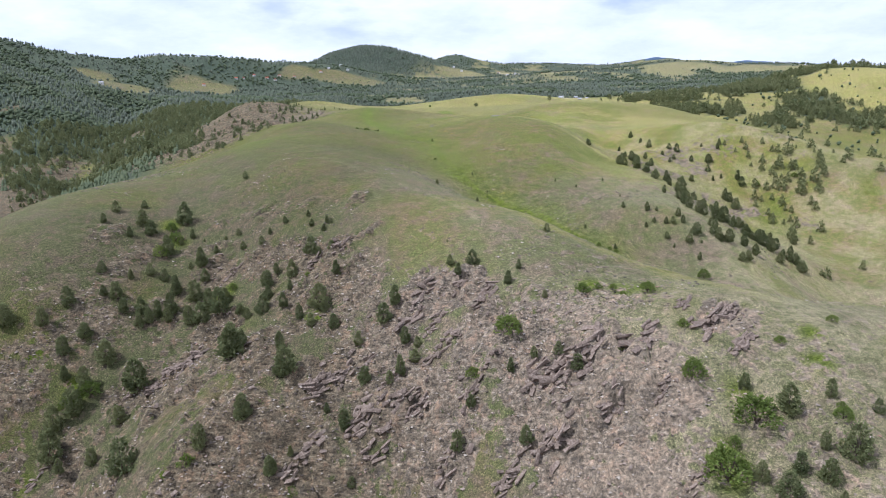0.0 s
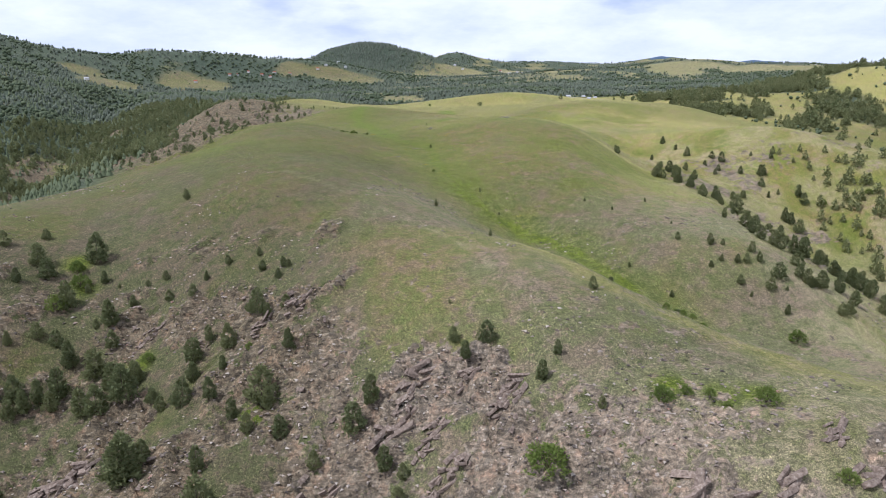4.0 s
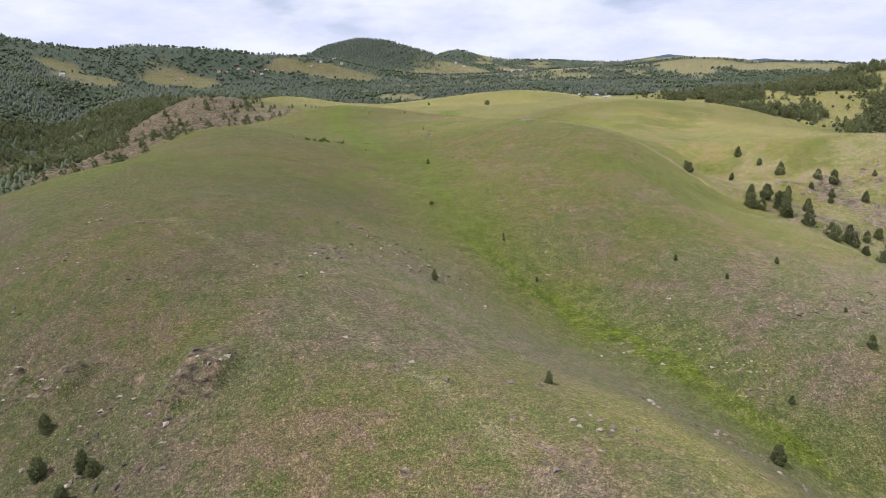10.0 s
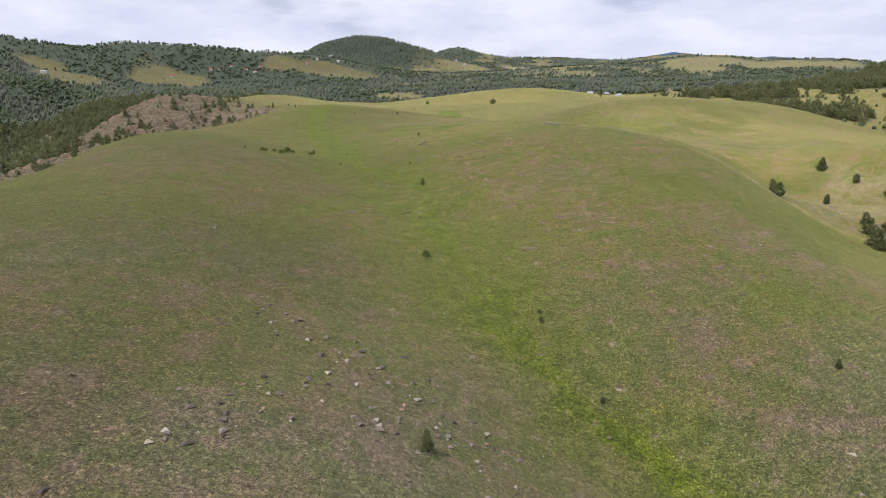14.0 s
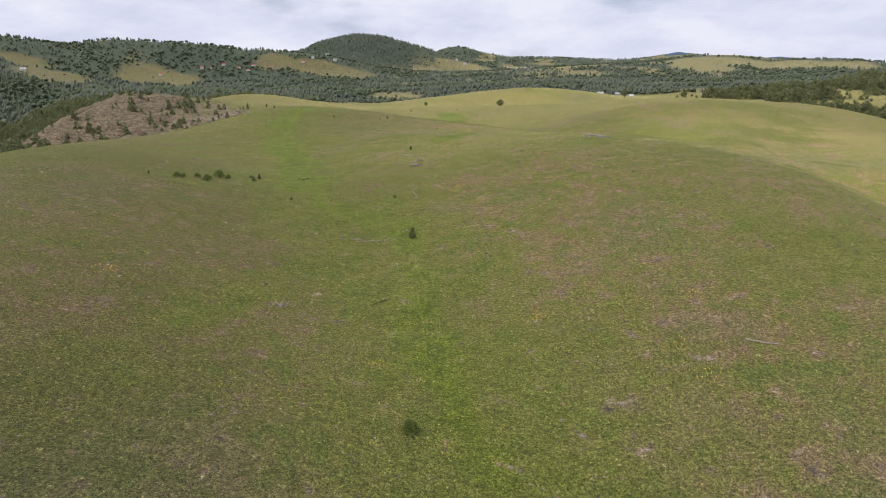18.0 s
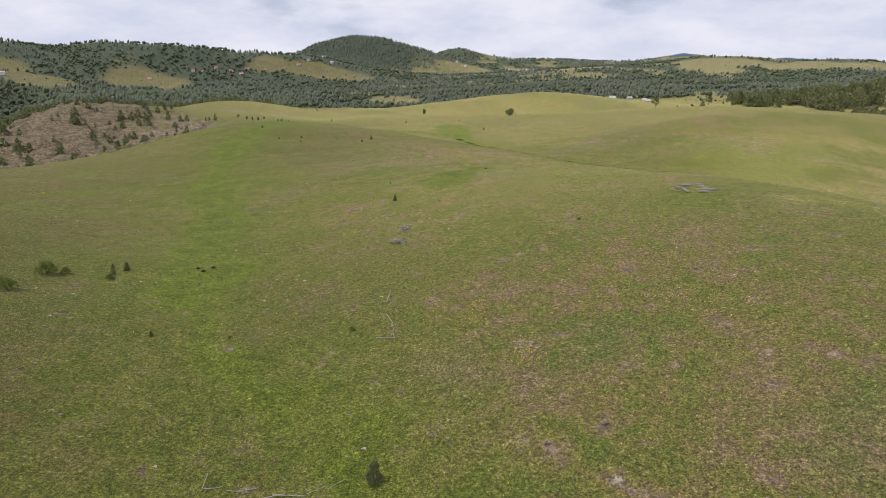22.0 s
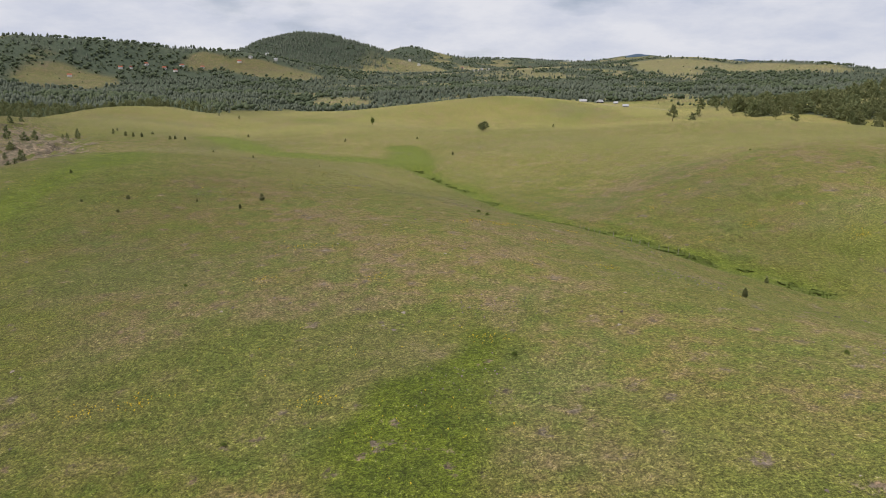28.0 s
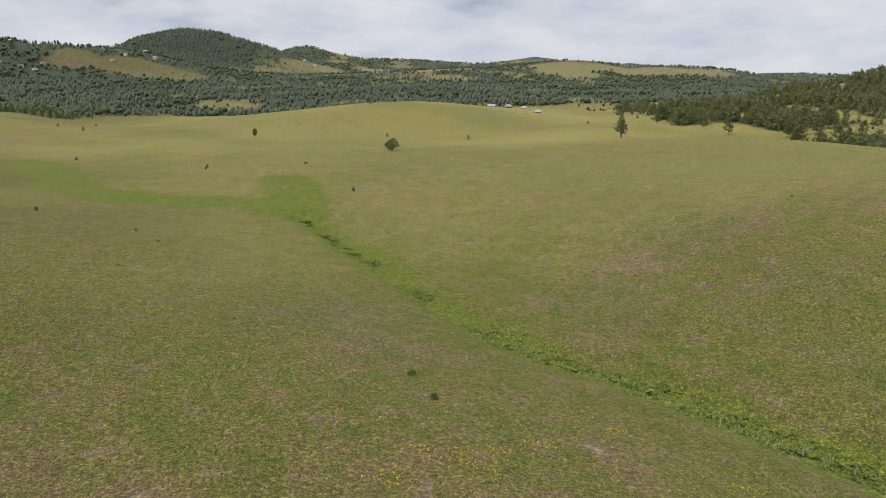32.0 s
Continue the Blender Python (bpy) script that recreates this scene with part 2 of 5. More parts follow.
SHOULDER_FOLDS = [
    (-36, 765, 71, 55, 173, -0.6),
    (90, 790, 151, 130, 1, 1.0),
    (314, 828, 150, 260, 27, 25.5),
    (-48, 839, 129, 104, 177, 1.6),
    (25, 868, 40, 60, 13, -4.9),
    (516, 890, 190, 260, 171, -34.2),
    (-295, 984, 46, 51, 0, 2.6),
    (140, 984, 48, 209, 32, -7.8),
    (-152, 1000, 55, 65, 1, 1.1),
    (338, 1011, 260, 116, 28, -9.2),
    (-250, 1059, 83, 63, 2, 2.9),
    (-116, 1115, 41, 86, 7, -9.2),
    (-197, 1206, 115, 99, 173, 4.6),
    (43, 1283, 100, 84, 172, -7.1),
    (220, 1341, 104, 90, 165, 11.6),
]
PASTURE_FOLDS = [
    (128, 1398, 117, 65, 28, 24.7),
    (-345, 1548, 211, 74, 97, -25.9),
]
EAST_HILL = [(820, 1220, 200, 260, 0, 62), (1177, 1730, 400, 450, 107, -45), (2400, 2900, 350, 900, 160, -90)]
VALLEYS = [
    (88, -1260, 939, 521, 32, -245.1),
    (-1365, 113, 691, 417, 19, -245.2),
    (1450, 425, 538, 859, 5, -59.4),
    (-729, 756, 235, 531, 5, -93.7),
    (680, 878, 141, 152, 57, -55.5),
    (-1108, 990, 254, 207, 27, -96.6),
    (843, 1196, 72, 194, 138, -14.8),
    (1503, 1433, 456, 441, 68, 72.9),
    (911, 1453, 238, 349, 16, -6.4),
    (280, 1549, 213, 201, 169, -18.6),
    (-582, 1596, 209, 170, 127, 14.7),
    (-1701, 1689, 373, 486, 19, 184.6),
    (-164, 1694, 199, 233, 91, -35.3),
]
WOODED_HILLS = [
    (1177, 1730, 538, 589, 107, 50.6),
    (-9, 2027, 244, 273, 163, -4.8),
    (830, 2029, 76, 301, 55, 12.2),
    (283, 2336, 346, 191, 65, 24),
    (-896, 2337, 305, 324, 170, -13.3),
    (554, 2534, 415, 487, 109, -14.2),
    (-1304, 2667, 211, 985, 139, 89.4),
    (1024, 2693, 328, 342, 138, 36.8),
    (-1223, 2930, 367, 104, 3, 55.1),
    (-2597, 3039, 761, 1083, 20, 204.5),
    (-559, 3171, 118, 251, 106, 43),
    (1726, 3197, 274, 372, 151, 105.3),
    (364, 3430, 556, 481, 51, 74),
]
MOUNTAINS = [
    (-1479, 3450, 372, 334, 117, -20.6),
    (1032, 3501, 429, 356, 7, 73.3),
    (-689, 3578, 414, 590, 5, 73.3),
    (2700, 3650, 324, 1940, 160, 185.6),
    (1481, 3905, 335, 299, 24, 97.7),
    (1911, 3969, 387, 388, 57, 42.2),
    (-439, 4033, 167, 365, 87, 213),
    (21, 4466, 212, 185, 137, 159.6),
    (463, 4560, 318, 324, 69, 77.7),
    (1144, 4602, 414, 691, 94, 161.1),
    (1579, 4703, 256, 201, 152, 92.8),
]


def swell(x, y, level, lean_x, lean_y, forms):
    z = level + lean_x * x + lean_y * y
    for cx, cy, sx, sy, turn, high in forms:
        c, s = math.cos(radians(turn)), math.sin(radians(turn))
        a, b = (c * (x - cx) + s * (y - cy)) / sx, (c * (y - cy) - s * (x - cx)) / sy
        z = z + high * np.exp(-0.5 * (a * a + b * b))
    return z


def ease(v, lo, hi):
    t = np.clip((v - lo) / (hi - lo), 0, 1)
    return t * t * (3 - 2 * t)


def land(x, y):
    """The height of the bare land, without its small relief."""
    x, y = np.broadcast_arrays(np.atleast_1d(np.asarray(x, float)), np.atleast_1d(np.asarray(y, float)))
    w = ease(np.hypot((x - 20) / 650, (y - 750) / 1100), 0.95, 1.3)
    z = np.zeros(x.shape)
    i, j = w < 1, w > 0
    z[i] += (1 - w[i]) * swell(x[i], y[i], 28.54, -0.01374, 0.02888, FRONT_SLOPE + HILL_SIDES + SADDLE + HIGH_PASTURE + STREAM_DALE + NOSE_FOLDS + DALE_FOLDS + SHOULDER_FOLDS + PASTURE_FOLDS)
    z[j] += w[j] * swell(x[j], y[j], 77.24, 0.00053, 0.00675, VALLEYS + WOODED_HILLS + MOUNTAINS)
    return z + swell(x, y, 0, 0, 0, EAST_HILL)

# ---- ground ----
RNG = np.random.default_rng(11)
LATTICE = RNG.random((256, 256))


def field(x, y, size, octaves=4, gain=0.5):
    """Smooth noise, 0 to 1, with features of the given size in metres."""
    total, weight, amp = 0.0, 0.0, 1.0
    for k in range(octaves):
        u, v = x / size + 17.3 * k, y / size + 9.1 * k
        i, j = np.floor(u).astype(int), np.floor(v).astype(int)
        fu, fv = u - i, v - j
        fu, fv = fu * fu * (3 - 2 * fu), fv * fv * (3 - 2 * fv)
        a, b = LATTICE[i % 256, j % 256], LATTICE[(i + 1) % 256, j % 256]
        c, d = LATTICE[i % 256, (j + 1) % 256], LATTICE[(i + 1) % 256, (j + 1) % 256]
        total = total + amp * ((a * (1 - fu) + b * fu) * (1 - fv) + (c * (1 - fu) + d * fu) * fv)
        weight, amp, size = weight + amp, amp * gain, size / 2
    return total / weight


def along(x, y, line):
    """The distance from a line of points on the plan."""
    best = np.full(np.shape(x), 1e9)
    for (ax, ay), (bx, by) in zip(line, line[1:]):
        dx, dy = bx - ax, by - ay
        k = np.clip(((x - ax) * dx + (y - ay) * dy) / (dx * dx + dy * dy), 0, 1)
        best = np.minimum(best, np.hypot(x - ax - k * dx, y - ay - k * dy))
    return best

DALE = [(-74, 689), (-57, 644), (-42, 598), (-34, 571), (-24, 558), (-16, 554), (-12, 553), (-7, 533), (-6, 510), (-2, 493), (-6, 504), (1, 478), (7, 456), (13, 444), (20, 430), (26, 421), (36, 413), (42, 404), (51, 395), (57, 384), (70, 359), (77, 350), (83, 342), (89, 336), (93, 332)]
GREEN_RUN = [(-83, 835), (-86, 746), (-78, 707), (-67, 675), (-57, 648), (-53, 631), (-49, 614), (-45, 600), (-43, 589)]
STREAM = [(9, 900), (18, 868), (26, 846), (32, 821), (36, 803), (43, 788), (50, 780), (56, 771), (61, 763), (66, 756), (70, 748), (75, 743), (80, 737), (83, 732)]
BROOK = [(-112, 1037), (-90, 994), (-66, 946), (-45, 924), (-25, 923), (-3, 914), (7, 905)]
LIT_CREST = [(30, 328), (48, 292), (58, 280), (66, 273), (73, 267), (83, 260), (95, 248), (106, 237), (112, 230)]
LIT_SPUR = [(66, 606), (78, 594), (86, 584), (93, 573), (98, 567), (104, 562), (114, 552), (126, 540), (138, 526), (146, 511)]
TRAIL = [(-74, 392), (-59, 378), (-42, 362), (-31, 349), (-21, 340), (-13, 332), (-6, 325), (0, 318), (9, 306), (14, 298), (16, 290)]
PATCHES = [(55, 235), (66, 231), (75, 230), (88, 175), (78, 159), (77, 152), (-104, 290), (-137, 323), (-144, 336), (120, 197), (116, 184), (-154, 246), (-175, 257), (-89, 199), (-53, 255), (-97, 193), (36, 221), (-162, 219)]
STROKE = [(11, 686), (-4, 665), (9, 687), (5, 676), (2, 669), (-1, 661)]
MARSH = [(3, 956), (7, 930), (7, 906)]


def lushness(x, y):
    n, q = field(x, y, 14, 4, 0.6), field(x, y, 5, 4, 0.65)
    v = 0.78 * ease(along(x, y, DALE) + 12 * (n - 0.5), 8, 1)
    v = np.maximum(v, 0.45 * ease(along(x, y, DALE) + 26 * (n - 0.5), 26, 4))
    v = np.maximum(v, 1.0 * ease(along(x, y, GREEN_RUN) + 16 * (n - 0.5), 13, 3))
    v = np.maximum(v, 0.5 * ease(along(x, y, GREEN_RUN) + 26 * (n - 0.5), 34, 4))
    v = np.maximum(v, ease(along(x, y, STREAM) + 6 * (n - 0.5), 5, 0))
    v = np.maximum(v, 0.30 * ease(along(x, y, STREAM) + 24 * (n - 0.5), 30, 4))
    v = np.maximum(v, 0.95 * ease(along(x, y, BROOK) + 12 * (n - 0.5), 14, 2))
    v = np.maximum(v, 1.0 * ease(along(x, y, MARSH) + 10 * (n - 0.5), 14, 2))
    v = np.maximum(v, 0.9 * ease(along(x, y, STROKE) + 10 * (n - 0.5), 8, 1))
    v = np.maximum(v, 0.42 * ease(field(x, y, 34, 4, 0.55), 0.56, 0.68) * ease(y, 400, 470) * ease(y, 900, 820))
    near = y < 365
    for px, py in PATCHES:
        v[near] = np.maximum(v[near], 0.75 * ease(np.hypot(x[near] - px, y[near] - py) + 9 * (n[near] - 0.5), 7, 1))
    return np.clip(v * (0.62 + 1.0 * q), 0, 1)


def stoniness(x, y):
    """Pale dry gravel and bleached grass on the nose of the hill."""
    n = field(x, y, 18, 4, 0.65)
    worn = 0.4 * ease(along(x, y, TRAIL) + 7 * (field(x, y, 7, 3, 0.6) - 0.5), 2.4, 0.6) * ease(n, 0.34, 0.5)
    return np.clip(worn + ease(x + 30 * (n - 0.5), 10, 70) * ease(y + 30 * (n - 0.5), 255, 225) * (0.35 + 0.65 * ease(n, 0.35, 0.6)) + 0.55 * ease(x, 120, 170) * ease(y, 640, 580) * ease(n, 0.38, 0.6) + 0.8 * ease(np.hypot((x - 480) / 170, (y - 4010) / 50), 1.1, 0.7) + ease(np.hypot((x + 1170) / 40, (y - 2169) / 25), 1.1, 0.7), 0, 1)


def lit_bleaching(x, y):
    """Bleached grass towards the open side of the hills, with that side's sunlit brightness put into its colour."""
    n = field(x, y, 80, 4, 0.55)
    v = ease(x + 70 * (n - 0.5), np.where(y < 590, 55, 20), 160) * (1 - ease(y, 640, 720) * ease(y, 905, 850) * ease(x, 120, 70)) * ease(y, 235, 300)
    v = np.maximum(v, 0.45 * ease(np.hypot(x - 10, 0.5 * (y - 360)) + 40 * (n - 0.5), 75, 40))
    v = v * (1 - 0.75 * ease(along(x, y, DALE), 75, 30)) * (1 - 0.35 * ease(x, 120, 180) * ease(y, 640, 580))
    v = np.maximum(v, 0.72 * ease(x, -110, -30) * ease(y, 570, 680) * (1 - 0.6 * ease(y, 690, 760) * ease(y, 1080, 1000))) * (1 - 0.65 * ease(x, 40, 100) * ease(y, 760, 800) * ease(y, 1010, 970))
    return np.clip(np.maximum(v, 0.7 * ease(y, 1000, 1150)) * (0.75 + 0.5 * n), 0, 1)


def shade_and_ring(x, y):
    """Shade over the western side, painted dark into turf and rock; also one dark ring in the grass."""
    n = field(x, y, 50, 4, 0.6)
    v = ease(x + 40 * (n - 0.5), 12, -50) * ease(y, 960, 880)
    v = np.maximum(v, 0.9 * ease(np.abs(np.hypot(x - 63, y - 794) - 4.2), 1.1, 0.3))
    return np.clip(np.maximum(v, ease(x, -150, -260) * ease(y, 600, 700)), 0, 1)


def freshness(x, y):
    """Bright wet grass along the stream and in the marsh."""
    n, q = field(x, y, 14, 4, 0.6), field(x, y, 4, 4, 0.65)
    v = 0.9 * ease(along(x, y, BROOK) + 12 * (n - 0.5), 15, 3)
    v = np.maximum(v, ease(along(x, y, MARSH) + 10 * (n - 0.5), 14, 3))
    v = np.maximum(v, ease(along(x, y, STREAM) + 7 * (n - 0.5), 6, 1))
    return np.clip(v * (0.55 + 0.8 * q), 0, 1)


def dryness_and_haze(x, y):
    n = field(x, y, 45, 5, 0.6)
    # Last term greys the far meadows: distance haze put into their colour.
    return np.clip(ease(y, 520, 300) * (0.45 + 0.55 * ease(n, 0.3, 0.55)) + 0.35 * ease(n, 0.52, 0.68) + 0.6 * ease(y, 1800, 2100), 0, 1)


def paleness(x, y):
    n = field(x, y, 30, 4, 0.6)
    # Sunlit edges of crest and spur, put into grass that is pale already.
    v = 0.75 * ease(along(x, y, LIT_CREST) + 16 * (n - 0.5), 15, 2)
    v = np.maximum(v, 0.9 * ease(along(x, y, LIT_SPUR) + 9 * (n - 0.5), 7, 1))
    return np.clip(np.maximum(v, 0.55 * ease(y, 560, 800) * ease(field(x, y, 110, 3, 0.5), 0.32, 0.66) * ease(y, 1900, 1800)), 0, 1)



def slope_of(x, y):
    return np.hypot(land(x + 4, y) - land(x - 4, y), land(x, y + 4) - land(x, y - 4)) / 8


CLIFF = [(-222, 905), (-271, 951), (-399, 1040), (-500, 1070), (-640, 1045), (-720, 1000)]
SCARS = [(-830, 1150, 90), (-720, 1240, 70), (-640, 1340, 60), (-900, 1300, 60), (-960, 1480, 40)]

CRAGS = [(10, 249), (-6, 251), (-19, 246), (-21, 237), (16, 227), (36, 200), (29, 206), (49, 194), (-36, 232), (-48, 223), (-18, 216), (-5, 207), (-109, 251), (-101, 267), (-114, 239), (2, 193), (30, 186), (43, 181), (-77, 245), (-78, 210), (67, 179), (96, 204), (-57, 203), (-87, 302), (-51, 289), (-111, 304)]


LEDGES = [[(-109, 299), (-102, 302), (-94, 302), (-84, 302)], [(-61, 289), (-52, 290), (-44, 292), (-37, 294), (-31, 299)], [(-111, 301), (-96, 302), (-83, 301), (-64, 297), (-49, 294), (-36, 294)],
          [(-121, 335), (-106, 336), (-91, 337), (-77, 338)], [(-92, 308), (-80, 307), (-69, 305)], [(-137, 314), (-121, 320), (-105, 320)], [(-95, 330), (-82, 331), (-68, 330)]]


def rocky(x, y, z=None):
    """How much bare rock shows, 0 to 1."""
    z = land(x, y) if z is None else z
    n, q = field(x, y, 60, 5, 0.6), field(x * 0.7 - 0.5 * y, y * 0.7 + 0.5 * x, 19, 4, 0.6)
    face = ease(z, 46, 14) * ease(y, 350, 285) * ease(n + 0.22 * ease(z, 34, -12), 0.40, 0.58) * (0.30 + 0.70 * ease(q, 0.38, 0.56))
    face = face * (1 - 0.6 * ease(x + 30 * (q - 0.5), 62, 88)) * (1 - 0.45 * ease(x, -40, -90) * ease(y, 230, 265))
    near = y < 350
    for cx, cy in CRAGS:
        face[near] = np.maximum(face[near], ease(np.hypot(x[near] - cx, y[near] - cy) + 16 * (q[near] - 0.5), 13, 7))
    wavy = 7 * (field(x, y, 9, 3, 0.6) - 0.5)
    bench = (y > 278) & (y < 350) & (x > -150) & (x < -20)
    for k, line in enumerate(LEDGES):
        face[bench] = np.maximum(face[bench], (0.95 if k < 3 else 0.48) * ease(along(x[bench], y[bench], line) + wavy[bench], 3.4, 1.2))
    east = ease(x, 110, 180) * ease(y, 330, 400) * ease(y, 640, 560) * ease(n, 0.47, 0.6) * ease(q, 0.35, 0.55) * 0.7
    steep = np.zeros(x.shape)
    west = x < -90
    steep[west] = slope_of(x[west], y[west])
    bluff = ease(x, -120, -168) * ease(y, 640, 740) * ease(y, 1180, 1080) * ease(steep, 0.16, 0.3)
    gorge = ease(x, -230, -330) * ease(y, 1500, 1250) * ease(steep, 0.25, 0.5) * ease(n, 0.4, 0.6)
    bluff = np.maximum(bluff, ease(along(x, y, CLIFF) + 80 * (n - 0.5), 95, 58) * (0.55 + 0.45 * ease(q, 0.35, 0.5)))
    for cx, cy, r in SCARS:
        gorge = np.maximum(gorge, ease(np.hypot(x - cx, y - cy) + 80 * (n - 0.5), r, 0.6 * r) * ease(q, 0.36, 0.52))
    ledge = ease(q, 0.55, 0.66) * ease(y, 345, 315) * ease(x, 20, -20) * ease(x, -200, -150) * 0.85
    return np.clip(np.maximum.reduce([face, east, bluff, gorge, ledge]), 0, 1)


# Clearings among the far woods: centre x, y and half-widths.
MEADOWS = [(-976, 2051, 90, 80), (-1060, 2210, 90, 130), (-915, 2560, 150, 150), (-1207, 2324, 70, 90), (-425, 2985, 170, 120), (-644, 2970, 70, 100), (-60, 3600, 110, 160), (130, 3850, 150, 100),
           (1110, 3230, 130, 190), (1440, 3170, 150, 200), (1585, 3009, 120, 120), (1250, 3500, 220, 220), (1020, 1560, 130, 170), (780, 1150, 120, 130), (940, 1200, 190, 110), (430, 1740, 120, 110), (1650, 3900, 300, 250), (560, 3380, 120, 90), (480, 4010, 200, 70), (-122, 2064, 70, 60)]


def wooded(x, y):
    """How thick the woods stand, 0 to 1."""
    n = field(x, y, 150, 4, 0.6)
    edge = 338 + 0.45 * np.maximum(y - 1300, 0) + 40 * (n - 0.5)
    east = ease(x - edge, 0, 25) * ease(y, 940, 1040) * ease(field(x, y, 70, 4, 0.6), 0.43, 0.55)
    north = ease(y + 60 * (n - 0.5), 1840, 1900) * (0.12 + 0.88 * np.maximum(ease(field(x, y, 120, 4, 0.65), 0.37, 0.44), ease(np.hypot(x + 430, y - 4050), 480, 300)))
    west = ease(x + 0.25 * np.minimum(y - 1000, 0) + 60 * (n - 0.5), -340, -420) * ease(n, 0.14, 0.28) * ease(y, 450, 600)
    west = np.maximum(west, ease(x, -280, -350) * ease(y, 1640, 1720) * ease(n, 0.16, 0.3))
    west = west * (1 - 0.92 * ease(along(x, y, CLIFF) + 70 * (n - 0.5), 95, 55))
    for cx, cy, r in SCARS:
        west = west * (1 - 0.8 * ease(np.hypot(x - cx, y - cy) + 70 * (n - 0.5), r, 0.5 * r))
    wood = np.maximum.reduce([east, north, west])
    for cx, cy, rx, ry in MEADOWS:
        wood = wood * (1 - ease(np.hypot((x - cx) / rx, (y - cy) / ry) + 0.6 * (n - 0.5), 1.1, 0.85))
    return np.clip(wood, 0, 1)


GULLIES = [[(-663, 1142), (-700, 1300), (-748, 1497), (-850, 1800)], [(-560, 1150), (-480, 1200), (-420, 1310), (-380, 1470)], [(-900, 1180), (-960, 1330), (-1080, 1500)]]


def relief(x, y, rock, base):
    z = 1.1 * (field(x, y, 24, 3) - 0.5) + 0.35 * (field(x, y, 3.0, 3) - 0.5)
    z = z - 10 * np.exp(-((x + 213) ** 2 + (y - 1160) ** 2) / 6500)
    far_west = x < -330
    if far_west.any():
        gx, gy = x[far_west], y[far_west]
        z = np.array(z)
        for line in GULLIES:
            z[far_west] -= 42 * np.exp(-((along(gx, gy, line) + 30 * (field(gx, gy, 90, 3) - 0.5)) / 75) ** 2)
        z[far_west] += 22 * (field(gx, gy, 110, 3, 0.5) - 0.5) * ease(gx, -380, -480)
    u, v = x * 0.8 + 0.6 * y, y * 0.8 - 0.6 * x
    strata = np.abs(field(u * 0.5, v * 1.6, 13, 5, 0.66) - 0.5)
    crag = np.abs(field(u * 0.6, v * 1.5, 6.0, 3, 0.65) - 0.5)
    block = ease(field(u * 0.8, v * 1.3, 22, 3, 0.5), 0.50, 0.60)
    ledge = ((0.8 * base + 0.45 * x + 14 * field(x, y, 34, 3)) / 7.5) % 1
    return z + rock * (11.0 * (0.12 - strata) + 7.0 * (0.14 - crag) + 2.4 * (ledge - 0.5) + 3.0 * (block - 0.4)) - 1.4 * ease(along(x, y, STREAM), 9, 1)


def ground_z(x, y):
    x, y = np.atleast_1d(np.asarray(x, float)), np.atleast_1d(np.asarray(y, float))
    z = land(x, y)
    return z + relief(x, y, rocky(x, y, z), z)


def stops(*runs):
    """Coordinates from (from, to, step) runs that meet end to end."""
    v = [np.arange(a, b, s) for a, b, s in runs]
    return np.concatenate(v + [[runs[-1][1]]])


def grid_mesh(name, xs, ys):
    gx, gy = np.meshgrid(xs, ys)
    x, y = gx.ravel(), gy.ravel()
    z = land(x, y)
    rock = rocky(x, y, z)
    z = z + relief(x, y, rock, z)
    nx, ny = len(xs), len(ys)
    i = (np.arange(ny - 1)[:, None] * nx + np.arange(nx - 1)).ravel()
    quads = np.stack([i, i + 1, i + 1 + nx, i + nx], 1)
    me = bpy.data.meshes.new(name)
    me.vertices.add(len(x))
    me.vertices.foreach_set("co", np.stack([x, y, z], 1).ravel())
    me.loops.add(quads.size)
    me.loops.foreach_set("vertex_index", quads.ravel())
    me.polygons.add(len(quads))
    me.polygons.foreach_set("loop_start", np.arange(0, quads.size, 4))
    me.polygons.foreach_set("use_smooth", np.ones(len(quads), bool))
    me.update(calc_edges=True)
    for key, v in (("rock", rock), ("lush", lushness(x, y)), ("wood", wooded(x, y)), ("dry", dryness_and_haze(x, y)), ("pale", paleness(x, y)), ("stony", stoniness(x, y)), ("lit_bleach", lit_bleaching(x, y)), ("deep", shade_and_ring(x, y)), ("fresh", freshness(x, y))):
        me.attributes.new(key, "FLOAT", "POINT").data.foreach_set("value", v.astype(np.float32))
    return me


XS = stops((-4900, -1300, 60), (-1300, -420, 16), (-420, -180, 4), (-180, 180, 1.2), (180, 420, 4), (420, 1300, 16), (1300, 4900, 60))
YS = stops((-1500, 0, 60), (0, 120, 6), (120, 340, 1.1), (340, 420, 1.6), (420, 900, 2.2), (900, 1250, 5), (1250, 2000, 12), (2000, 4950, 30))
ground_mesh = grid_mesh("ground", XS, YS)
ground_mesh.materials.append(GROUND)
ground = tagged(new("ground", ground_mesh), "rolling hill pasture with bare rocky slopes and green hollows", "ground", kind="structure")

# ---- plant and stone materials ----


